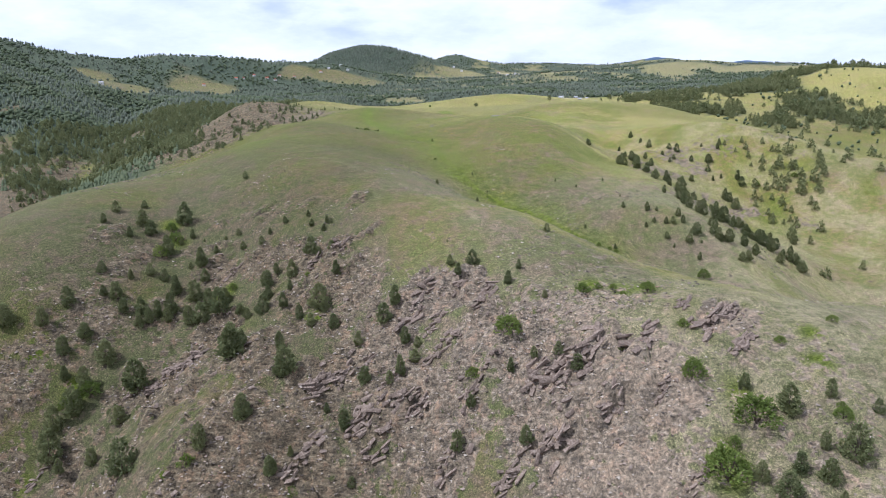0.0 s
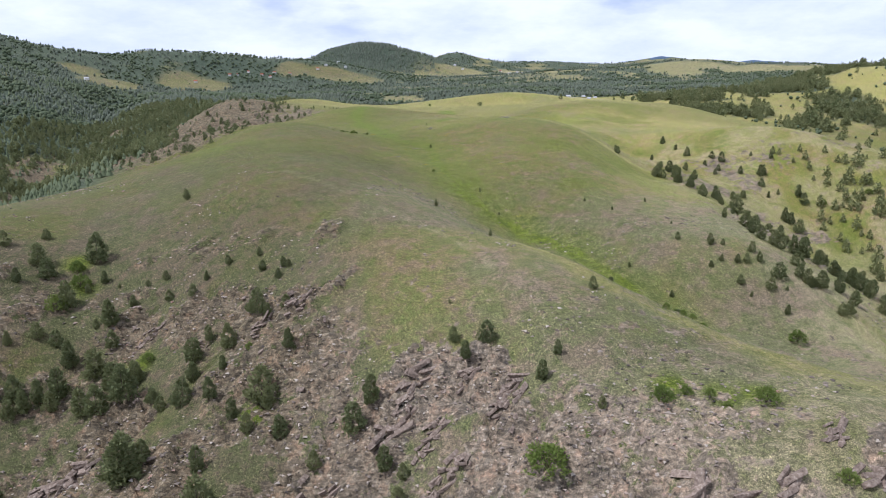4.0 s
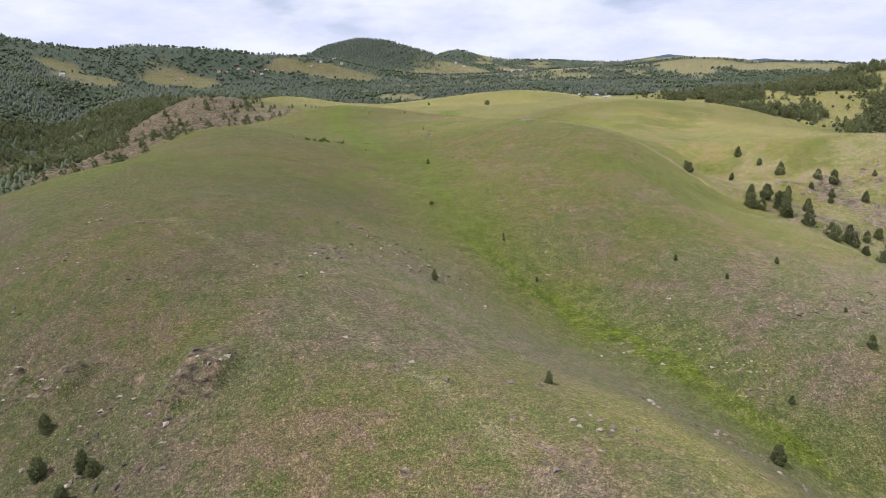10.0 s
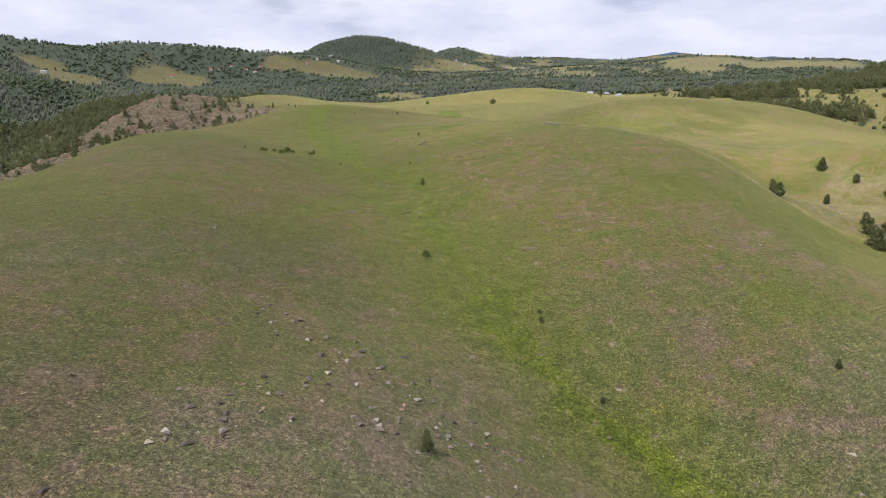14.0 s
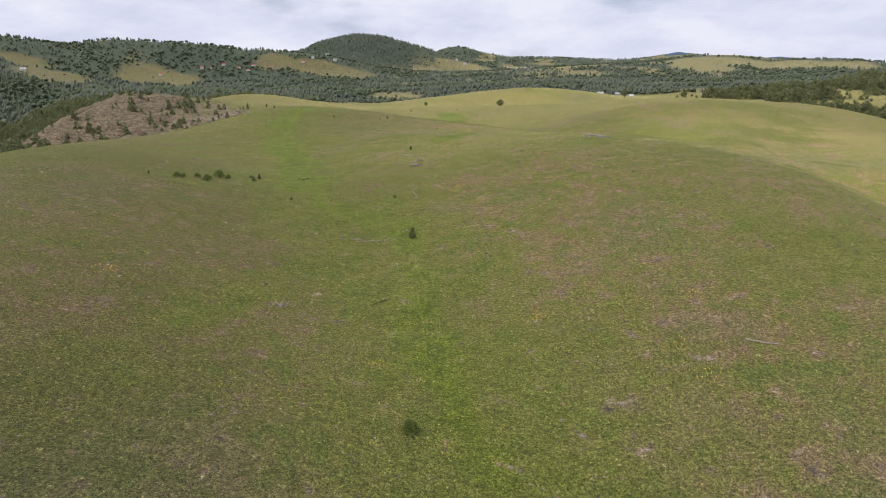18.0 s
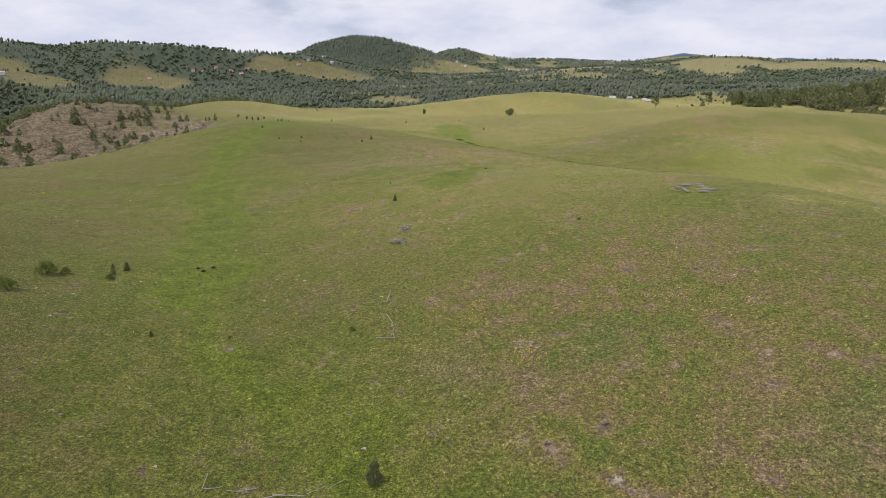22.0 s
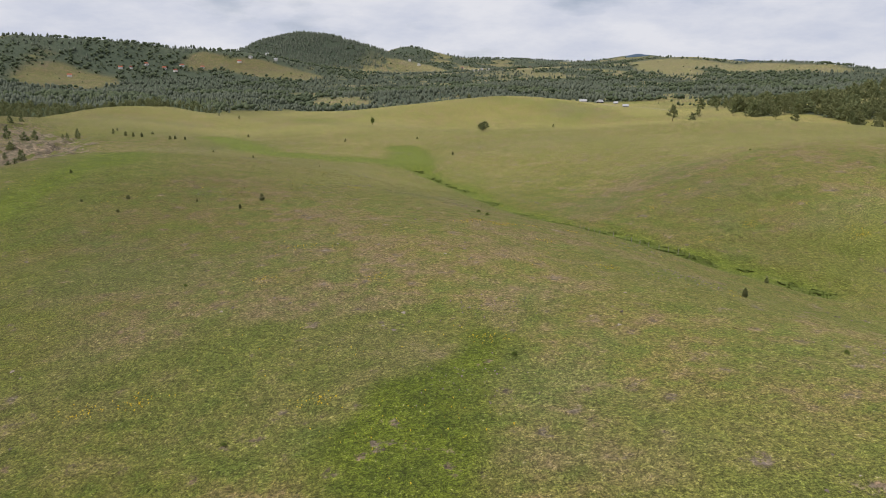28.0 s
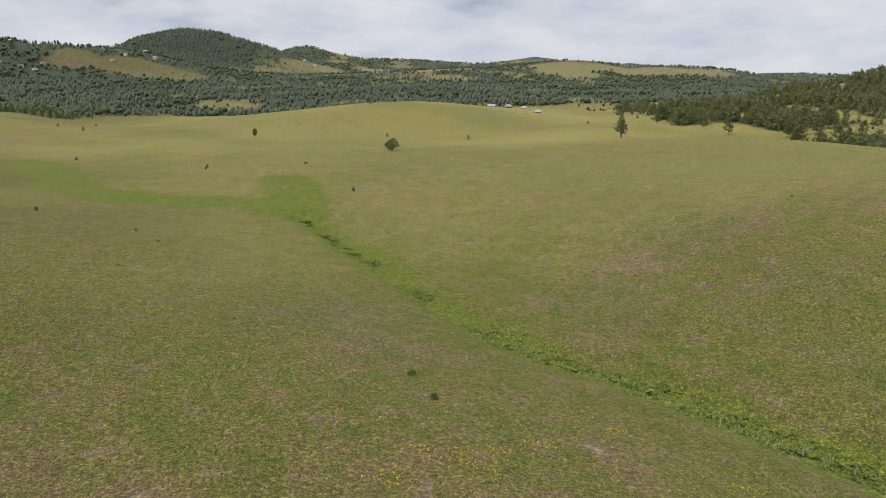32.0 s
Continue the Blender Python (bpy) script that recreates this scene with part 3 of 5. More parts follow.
def leaf_material(name, dark, mid, light, scale=2.0):
    m, t, b = nodes_of(name)
    info = t.nodes.new("ShaderNodeObjectInfo")
    own = ramp(t, info.outputs["Random"], [(0.0, dark), (0.5, mid), (1.0, light)])
    geo = t.nodes.new("ShaderNodeNewGeometry")
    leaf = ramp(t, geo.outputs["Random Per Island"], [(0.0, dark), (0.45, mid), (1.0, light)])
    col = mix(t, 0.55, own, leaf)
    col = mix(t, times(t, remap(t, noise_node(t, scale, 3, 0.6, geo.outputs["Position"]), 0.5, 0.75), 0.4), col, light)
    t.links.new(col, b.inputs["Base Color"])
    b.inputs["Roughness"].default_value, b.inputs["Specular IOR Level"].default_value = 0.75, 0.25
    thin, both = t.nodes.new("ShaderNodeBsdfTranslucent"), t.nodes.new("ShaderNodeMixShader")
    both.inputs[0].default_value = 0.38
    t.links.new(col, thin.inputs["Color"])
    t.links.new(b.outputs[0], both.inputs[1])
    t.links.new(thin.outputs[0], both.inputs[2])
    t.links.new(both.outputs[0], t.nodes["Material Output"].inputs["Surface"])
    return m


def plain_material(name, stops_, scale, rough=0.9, relief_=0.3):
    m, t, b = nodes_of(name)
    p = place(t)
    n = noise_node(t, scale, 6, 0.65, p)
    info = t.nodes.new("ShaderNodeObjectInfo")
    col = ramp(t, n, stops_)
    col = mix(t, times(t, info.outputs["Random"], 0.35), col, stops_[0][1])
    t.links.new(col, b.inputs["Base Color"])
    b.inputs["Roughness"].default_value, b.inputs["Specular IOR Level"].default_value = rough, 0.2
    bump(t, b, n, relief_, 0.05)
    return m


NEEDLES = leaf_material("pine_needles", (0.086, 0.108, 0.046), (0.150, 0.172, 0.072), (0.236, 0.242, 0.108))
SHRUB_LEAVES = leaf_material("shrub_leaves", (0.078, 0.118, 0.022), (0.140, 0.190, 0.038), (0.215, 0.255, 0.068))
# Far woods paled and greyed: distance haze put into both leaf colours.
HAZED_LEAVES = leaf_material("hazed_woodland_leaves", (0.116, 0.138, 0.104), (0.146, 0.172, 0.122), (0.184, 0.206, 0.140), 0.01)
HAZED_BROAD_LEAVES = leaf_material("hazed_broadleaf_wood", (0.094, 0.122, 0.070), (0.126, 0.158, 0.084), (0.166, 0.194, 0.100), 0.01)
BARK = plain_material("bark", [(0.3, (0.05, 0.038, 0.028)), (0.7, (0.14, 0.105, 0.08))], 9)
OLD_WOOD = plain_material("weathered_wood", [(0.3, (0.16, 0.145, 0.125)), (0.5, (0.30, 0.275, 0.245)), (0.75, (0.44, 0.41, 0.37))], 5)
STONE = plain_material("reddish_stone", [(0.30, (0.066, 0.050, 0.040)), (0.45, (0.178, 0.132, 0.102)), (0.58, (0.265, 0.208, 0.164)), (0.72, (0.42, 0.355, 0.29))], 1.6, relief_=0.6)
WALL_PAINT = plain_material("house_wall", [(0.3, (0.60, 0.57, 0.52)), (0.7, (0.78, 0.76, 0.72))], 0.8)
TIN_ROOF = plain_material("tin_roof", [(0.3, (0.30, 0.30, 0.31)), (0.7, (0.52, 0.52, 0.53))], 0.9, 0.55)
RED_ROOF = plain_material("tile_roof", [(0.3, (0.26, 0.075, 0.045)), (0.7, (0.42, 0.15, 0.09))], 1.1)
DARK_WOOD = plain_material("dark_boards", [(0.3, (0.05, 0.04, 0.032)), (0.7, (0.12, 0.095, 0.075))], 2.0)
STEEL = plain_material("galvanised_steel", [(0.3, (0.30, 0.30, 0.31)), (0.7, (0.45, 0.45, 0.46))], 3.0, 0.5)


def mesh_from(name, verts, faces, material, smooth=False):
    me = bpy.data.meshes.new(name)
    me.from_pydata([tuple(v) for v in verts], [], [tuple(int(i) for i in f) for f in faces])
    me.materials.append(material)
    if smooth:
        me.polygons.foreach_set("use_smooth", np.ones(len(me.polygons), bool))
    me.update()
    return me


def tri_soup(name, corners, material):
    """A mesh from an array of separate triangles (n, 3, 3)."""
    n = len(corners)
    me = bpy.data.meshes.new(name)
    me.vertices.add(3 * n)
    me.vertices.foreach_set("co", np.asarray(corners, np.float32).ravel())
    me.loops.add(3 * n)
    me.loops.foreach_set("vertex_index", np.arange(3 * n))
    me.polygons.add(n)
    me.polygons.foreach_set("loop_start", np.arange(0, 3 * n, 3))
    me.update(calc_edges=True)
    me.materials.append(material)
    return me


def stamped(name, verts, tris, spots, material, smooth=False):
    """One mesh with a copy of a small shape (verts, triangles) at each spot: x, y, z, width, height, turn; a little uneven."""
    v = np.asarray(verts, float)
    n, k = len(spots), len(v)
    c, s = np.cos(spots[:, 5])[:, None], np.sin(spots[:, 5])[:, None]
    wob = 1 + 0.22 * (RNG.random((n, k, 3)) - 0.5)
    vx, vy, vz = v[:, 0] * wob[:, :, 0], v[:, 1] * wob[:, :, 1], v[:, 2] * wob[:, :, 2]
    co = np.empty((n, k, 3), np.float32)
    co[:, :, 0] = spots[:, 0:1] + spots[:, 3:4] * (c * vx - s * vy)
    co[:, :, 1] = spots[:, 1:2] + spots[:, 3:4] * (s * vx + c * vy)
    co[:, :, 2] = spots[:, 2:3] + spots[:, 4:5] * vz
    f = (np.asarray(tris)[None] + (np.arange(n) * k)[:, None, None]).reshape(-1, 3)
    me = bpy.data.meshes.new(name)
    me.vertices.add(n * k)
    me.vertices.foreach_set("co", co.ravel())
    me.loops.add(f.size)
    me.loops.foreach_set("vertex_index", f.ravel())
    me.polygons.add(len(f))
    me.polygons.foreach_set("loop_start", np.arange(0, f.size, 3))
    me.polygons.foreach_set("use_smooth", np.full(len(f), smooth))
    me.update(calc_edges=True)
    me.materials.append(material)
    return me


def part(name, me, parent, label=""):
    ob = new(name, me)
    ob.parent = parent
    return tagged(ob, label) if label else ob


def taper(a, b, ra, rb, sides=7, bend=0.0, rings=4):
    """Vertices and faces of a tapered, slightly bent stem from a to b."""
    a, b = Vector(a), Vector(b)
    way = (b - a).normalized()
    u = way.orthogonal().normalized()
    w = way.cross(u)
    verts, faces = [], []
    for r in range(rings):
        k = r / (rings - 1)
        c = a.lerp(b, k) + u * bend * math.sin(math.pi * k)
        rad = ra + (rb - ra) * k
        for s in range(sides):
            g = 2 * math.pi * s / sides
            verts.append(c + (u * math.cos(g) + w * math.sin(g)) * rad * (0.9 + 0.2 * random.random()))
    for r in range(rings - 1):
        for s in range(sides):
            t = (s + 1) % sides
            faces.append((r * sides + s, r * sides + t, (r + 1) * sides + t, (r + 1) * sides + s))
    faces.append(tuple(reversed(range(sides))))
    faces.append(tuple((rings - 1) * sides + s for s in range(sides)))
    return verts, faces


# ---- trees that stand alone ----


def sprays(centre, out, size, count, rng):
    """Pointed tufts of needles or leaves round a centre, pointing outwards."""
    d = out[None] + 0.75 * rng.normal(size=(count, 3))
    d /= np.linalg.norm(d, axis=1, keepdims=True)
    side = np.cross(d, rng.normal(size=(count, 3)))
    side /= np.linalg.norm(side, axis=1, keepdims=True)
    long = size * (0.7 + 0.6 * rng.random((count, 1)))
    base = centre[None] + 0.35 * size * rng.normal(size=(count, 3))
    return np.stack([base - side * long * 0.34, base + side * long * 0.34, base + d * long], 1)


def pine_crown(seed, spread, bare=0.05, open_=0.0):
    """Clumps of needles all over an uneven, round-topped cone."""
    rng = np.random.default_rng(seed)
    tris = []
    lumps = rng.random(4) * 6.28
    for k in range(230):
        z = bare + (0.94 - bare) * rng.random() ** 1.25
        g = rng.random() * 6.283
        bulge = 1 + 0.16 * math.sin(3 * g + lumps[0] + 9 * z) + 0.14 * math.sin(2 * g + lumps[1] - 6 * z) + 0.10 * math.sin(17 * z + lumps[2])
        if rng.random() < open_ * (1 + math.sin(5 * g + 11 * z + lumps[3])):
            continue
        reach = spread * ((1 - z) ** 0.58 * min(1, 0.55 + 2.6 * (z - bare)) + 0.03) * bulge
        r = reach * (0.45 + 0.55 * rng.random() ** 0.5)
        c = np.array([math.cos(g) * r, math.sin(g) * r, z])
        tris.append(sprays(c, np.array([math.cos(g), math.sin(g), 0.9]), 0.085 * (1.2 - 0.45 * z), 6, rng))
    tris.append(sprays(np.array([0, 0, 0.93]), np.array([0, 0, 2.0]), 0.07, 9, rng))
    return np.concatenate(tris)


def flat_crown(seed):
    """An old pine: bare stem, level plates of needles, uneven top."""
    rng = np.random.default_rng(seed)
    tris = []
    for k in range(15):
        z = 0.30 + 0.66 * k / 14
        g = 2.4 * k + rng.random()
        r = 0.34 * math.sin(math.pi * (0.25 + 0.7 * (z - 0.3) / 0.7)) * (0.6 + 0.6 * rng.random())
        for q in range(9):
            a, d = g + rng.normal() * 0.55, r * (0.35 + 0.75 * rng.random())
            c = np.array([math.cos(a) * d, math.sin(a) * d, z + 0.02 * rng.normal()])
            tris.append(sprays(c, np.array([math.cos(a) * 0.6, math.sin(a) * 0.6, 0.5]), 0.07, 7, rng))
    return np.concatenate(tris)


def stem(high, wide, seed):
    random.seed(seed)
    v, f = taper((0, 0, -0.06), (0.01, 0.0, high), wide, wide * 0.25, 6, 0.012, 5)
    return mesh_from("trunk", v, f, BARK, True)


def tree_kind(name, crown, trunk, label, group):
    root = new(name)
    root.empty_display_size = 0.2
    part("trunk", trunk, root)
    part("crown", crown, root)
    return tagged(root, label, "tree", group)


PINE_KINDS = [tree_kind("pine_tree", tri_soup("crown", pine_crown(40 + k, s, b, o), NEEDLES), stem(0.9, 0.017, k), l, "pines on the slopes")
              for k, (s, b, o, l) in enumerate([
                  (0.37, 0.02, 0.0, "dense young dark green pine on the hillside"),
                  (0.30, 0.03, 0.05, "slim young dark green pine on the hillside"),
                  (0.44, 0.02, 0.08, "broad bushy green pine on the hillside"),
                  (0.36, 0.03, 0.16, "ragged open green pine on the hillside"),
                  (0.40, 0.03, 0.12, "uneven full pine on the grassy slope"),
                  (0.29, 0.03, 0.1, "narrow pointed pine on the grassy slope")])]
OLD_PINE = tree_kind("pine_tree", tri_soup("crown", flat_crown(7), NEEDLES), stem(0.9, 0.022, 21), "old spreading pine with level branches at the wood's edge", "old pines at the wood")


def leafy(seed, flat=0.8, size=0.075):
    rng = np.random.default_rng(seed)
    tris = []
    for k in range(210):
        d = rng.normal(size=3)
        d /= np.linalg.norm(d)
        d[2] = abs(d[2])
        r = (0.30 + 0.2 * rng.random()) * (1 + 0.22 * math.sin(4 * d[0] + 5 * d[1] + seed))
        c = np.array([d[0] * r, d[1] * r, 0.12 + d[2] * flat * (0.55 + 0.35 * rng.random())])
        tris.append(sprays(c, d + np.array([0, 0, 0.4]), size, 6, rng))
    return np.concatenate(tris)


def shrub_kind(seed, label):
    root = new("shrub")
    root.empty_display_size = 0.2
    random.seed(seed)
    for k in range(3):
        v, f = taper((0.05 * k - 0.05, 0.03 * k, -0.05), (0.25 * math.cos(2.1 * k), 0.25 * math.sin(2.1 * k), 0.6), 0.03, 0.01, 5, 0.03, 4)
        part("stem", mesh_from("stem", v, f, BARK, True), root)
    part("foliage", tri_soup("foliage", leafy(seed), SHRUB_LEAVES), root)
    return tagged(root, label, "shrub", "shrubs on the hills")


SHRUB_KINDS = [shrub_kind(3, "bright green leafy shrub on the slope"), shrub_kind(8, "low spreading green shrub in the grass"), shrub_kind(15, "rounded green bush growing among stones")]

# Trees that stand alone: x, y, height.
PINES_A = [(100, 142, 3.2), (88, 145, 7.5), (99, 147, 6.9), (93, 150, 6.4), (83, 150, 5.5), (109, 153, 10.5), (102, 155, 5.5), (98, 167, 9.4), (123, 166, 4.9), (112, 171, 5.8), (89, 176, 5.2), (26, 185, 6.2), (-60, 196, 7.0), (-32, 196, 3.8), (4, 193, 7.1), (-59, 197, 5.4), (58, 197, 3.4), (44, 198, 5.6), (-85, 201, 10.0), (-54, 202, 4.5), (9, 202, 4.8), (-116, 207, 14.0), (39, 205, 4.7), (-72, 209, 8.9), (23, 206, 5.4), (-72, 210, 7.9), (31, 207, 5.4), (-36, 209, 4.4), (-36, 210, 7.6), (-43, 215, 3.9), (-148, 220, 6.7), (-20, 219, 5.1), (-136, 222, 7.4)]
PINES_B = [(-16, 221, 7.7), (-30, 223, 7.1), (-155, 227, 14.0), (-62, 228, 8.1), (-11, 226, 5.1), (-61, 230, 11.6), (38, 230, 3.2), (-10, 231, 4.6), (-157, 235, 11.1), (-130, 235, 7.9), (-15, 235, 6.7), (-34, 239, 5.5), (-151, 240, 12.5), (-85, 241, 12.4), (-86, 242, 14.1), (-66, 243, 7.8), (25, 241, 5.5), (-24, 246, 8.3), (-128, 247, 14.0), (-83, 248, 6.7), (-150, 248, 11.2), (30, 247, 4.1), (-45, 250, 6.8), (-159, 250, 7.1), (-20, 251, 8.4), (-55, 252, 5.5), (6, 254, 5.3), (-61, 258, 6.6), (-50, 258, 7.5), (-145, 258, 11.3), (-163, 258, 8.7), (12, 258, 6.4), (-53, 262, 11.9)]
PINES_C = [(3, 261, 4.5), (-69, 264, 6.9), (-190, 264, 10.6), (-157, 265, 7.3), (-79, 268, 8.7), (-175, 266, 9.5), (-87, 270, 5.3), (-91, 274, 5.4), (-47, 273, 6.4), (-109, 274, 9.9), (-68, 274, 4.6), (-137, 274, 6.9), (-115, 276, 9.0), (-101, 276, 12.1), (-79, 277, 6.3), (-168, 275, 9.0), (2, 275, 1.4), (-133, 276, 8.1), (-126, 278, 6.9), (-146, 279, 7.1), (-138, 280, 8.8), (-131, 280, 8.1), (46, 278, 4.0), (-126, 283, 11.1), (-108, 284, 9.6), (-81, 284, 8.1), (-69, 284, 8.4), (-156, 283, 5.5), (-101, 285, 7.8), (-151, 284, 8.5), (-117, 290, 9.9), (-78, 291, 5.5), (-58, 291, 4.8)]
PINES_D = [(-52, 292, 4.8), (-62, 293, 8.6), (-127, 293, 10.2), (-162, 295, 5.7), (-149, 296, 5.6), (-115, 299, 6.6), (-135, 300, 6.1), (-142, 301, 6.2), (-58, 307, 3.9), (-119, 307, 10.4), (-125, 308, 3.7), (-89, 309, 4.7), (-55, 311, 2.9), (-57, 312, 4.0), (-65, 313, 4.0), (-100, 314, 4.2), (-114, 315, 4.3), (-87, 317, 3.9), (-138, 315, 10.9), (-68, 321, 3.6), (-80, 322, 3.8), (-159, 320, 5.4), (-111, 322, 2.5), (93, 331, 4.0), (-134, 322, 3.6), (-105, 324, 3.7), (-123, 324, 1.9), (136, 330, 4.3), (-151, 326, 8.0), (-174, 325, 4.9), (-130, 327, 5.0), (18, 328, 2.5), (161, 335, 5.2)]
PINES_E = [(-157, 331, 8.9), (166, 338, 5.9), (125, 338, 2.5), (-138, 338, 12.2), (134, 341, 5.0), (141, 341, 1.9), (-173, 337, 6.4), (69, 342, 4.7), (95, 344, 3.0), (123, 344, 4.0), (154, 346, 4.6), (175, 349, 6.8), (159, 348, 8.0), (140, 347, 6.7), (153, 348, 6.6), (151, 351, 5.3), (170, 353, 8.3), (-163, 348, 4.3), (194, 358, 6.6), (129, 353, 4.4), (114, 353, 3.1), (125, 353, 4.0), (155, 358, 6.0), (135, 354, 4.9), (153, 360, 5.4), (119, 355, 3.1), (134, 360, 5.2), (82, 362, 2.4), (174, 378, 7.3), (123, 364, 2.8), (199, 374, 6.8), (187, 393, 6.2), (165, 383, 9.5)]
PINES_F = [(173, 388, 10.6), (118, 365, 5.2), (195, 383, 6.1), (210, 377, 6.2), (200, 384, 6.9), (184, 374, 5.1), (181, 376, 7.3), (106, 372, 3.7), (-114, 374, 3.3), (156, 378, 7.8), (153, 379, 7.8), (-115, 376, 4.2), (168, 381, 10.2), (149, 383, 7.1), (148, 390, 7.2), (108, 387, 1.4), (-3, 390, 3.4), (150, 402, 8.9), (141, 406, 5.2), (86, 411, 1.9), (238, 425, 7.1), (105, 419, 2.2), (30, 424, 1.6), (250, 426, 6.2), (75, 425, 2.0), (242, 436, 9.9), (173, 463, 11.8), (264, 439, 8.4), (21, 445, 1.4), (252, 450, 8.5), (21, 448, 1.2), (241, 462, 7.6), (252, 458, 5.7)]
PINES_G = [(271, 461, 7.7), (257, 467, 6.1), (243, 472, 5.8), (271, 467, 6.8), (255, 477, 7.8), (223, 483, 8.6), (166, 469, 3.4), (281, 476, 9.0), (238, 483, 6.2), (269, 480, 13.0), (251, 485, 5.6), (244, 487, 5.0), (221, 490, 7.7), (240, 490, 7.9), (157, 474, 6.9), (282, 486, 12.2), (275, 487, 7.1), (218, 491, 9.7), (260, 490, 13.0), (142, 516, 7.4), (251, 495, 7.6), (146, 514, 6.0), (267, 495, 7.7), (259, 498, 8.2), (293, 496, 9.4), (244, 500, 8.1), (153, 506, 10.5), (236, 504, 8.1), (274, 505, 8.3), (260, 506, 8.3), (294, 503, 8.9), (187, 500, 5.7), (267, 510, 11.4)]
PINES_H = [(235, 510, 8.1), (197, 507, 5.4), (255, 513, 6.6), (216, 511, 4.4), (223, 513, 4.0), (249, 519, 3.7), (258, 520, 7.3), (166, 512, 6.6), (278, 522, 11.8), (215, 520, 5.6), (285, 527, 5.4), (274, 528, 6.9), (250, 528, 5.9), (153, 540, 4.5), (270, 530, 5.6), (219, 530, 8.2), (242, 534, 3.8), (251, 536, 6.8), (206, 533, 5.7), (187, 530, 4.0), (124, 547, 5.2), (267, 541, 5.2), (156, 570, 4.4), (230, 541, 4.7), (124, 552, 5.1), (168, 534, 5.9), (237, 544, 4.7), (251, 544, 5.3), (194, 541, 5.0), (233, 546, 5.7), (220, 550, 3.2)]
PINES_I = [(186, 546, 5.0), (199, 549, 7.4), (-42, 572, 0.9), (195, 557, 5.2), (-81, 574, 0.9), (182, 570, 7.3), (-59, 596, 1.3), (-58, 599, 1.7), (-61, 600, 1.0), (181, 592, 4.3), (178, 614, 6.5), (-280, 618, 6.1), (-292, 626, 5.0), (-278, 637, 5.0), (-339, 639, 5.2), (73, 736, 1.3), (-60, 758, 0.8), (-71, 766, 0.7), (-46, 767, 0.7), (-62, 769, 1.0), (-85, 792, 0.9), (-29, 861, 0.7), (-32, 770, 1.7), (-35, 761, 1.0), (53, 709, 1.6), (-13, 646, 1.4), (-8, 543, 2.6)]
PINES_J = [(-59, 889, 1.1), (27, 929, 1.5), (-88, 937, 1.2), (163, 994, 9.4), (-29, 989, 1.1), (-131, 1006, 2.2), (-129, 1009, 2.2), (-124, 1011, 1.8), (-29, 994, 1.4), (-151, 1005, 2.6), (-147, 1007, 2.6), (-156, 1007, 2.6), (-164, 1010, 3.0), (-147, 1024, 1.9), (-96, 1050, 1.9), (55, 1029, 4.4), (-167, 1023, 1.9), (-142, 1227, 3.4), (306, 1263, 8.9), (-165, 1248, 2.6), (147, 1219, 3.8), (84, 1246, 3.4), (353, 1317, 4.3), (286, 1291, 3.0), (-210, 1408, 2.9), (90, 1416, 6.3), (-191, 1442, 3.8)]
SHRUBS_A = [(-142, 331, 6.0), (-138, 324, 6.5), (-141, 313, 7.7), (-99, 291, 4.0), (-61, 279, 3.9), (273, 497, 5.1), (70, 281, 2.8), (74, 277, 2.4), (77, 277, 2.4), (247, 501, 5.0), (23, 218, 8.0), (10, 211, 4.6), (79, 201, 3.7), (133, 316, 5.9), (88, 166, 10.2), (107, 192, 3.0), (76, 182, 7.7), (75, 153, 11.2), (80, 160, 4.1), (111, 163, 4.5), (113, 167, 2.9), (75, 226, 5.1), (52, 230, 5.0), (58, 231, 3.3), (63, 229, 2.9), (66, 226, 2.6), (131, 205, 3.2), (-88, 196, 5.5), (-155, 242, 7.0), (-147, 246, 8.3), (93, 332, 4.2), (100, 323, 3.8), (104, 319, 2.9)]
SHRUBS_B = [(-5, 471, 2.0), (-75, 578, 1.9), (-74, 580, 1.6), (-72, 585, 1.5), (-68, 582, 2.5), (-68, 592, 3.0), (-66, 594, 1.7), (-58, 593, 1.3), (-31, 572, 0.6), (-14, 573, 0.8), (24, 604, 0.6), (12, 682, 0.6), (46, 677, 0.6), (-32, 712, 0.5), (-16, 670, 0.5), (12, 989, 1.1), (121, 832, 0.7), (-22, 849, 0.5), (20, 775, 0.9), (21, 767, 0.9)]
PINES = PINES_A + PINES_B + PINES_C + PINES_D + PINES_E + PINES_F + PINES_G + PINES_H + PINES_I + PINES_J
SHRUBS = SHRUBS_A + SHRUBS_B
BIRCH = (-21, 1217, 6.4)


def planted(kinds, spots, rng, width=1.0):
    """Copies of the kinds at (x, y, height), each with its own turn and girth."""
    high = ground_z([s[0] for s in spots], [s[1] for s in spots])
    for k, ((x, y, h), z) in enumerate(zip(spots, high)):
        w = h * width * rng.uniform(0.78, 1.1)
        lean = Euler((rng.uniform(-0.05, 0.05), rng.uniform(-0.05, 0.05), rng.uniform(0, 6.28)))
        copy_thing(kinds[rng.randrange(len(kinds))], Matrix.LocRotScale((x, y, z - 0.02 * h), lean, (w, w, h)))


def put_away(kinds):
    for root in kinds:
        for o in (*root.children_recursive, root):
            bpy.data.objects.remove(o)


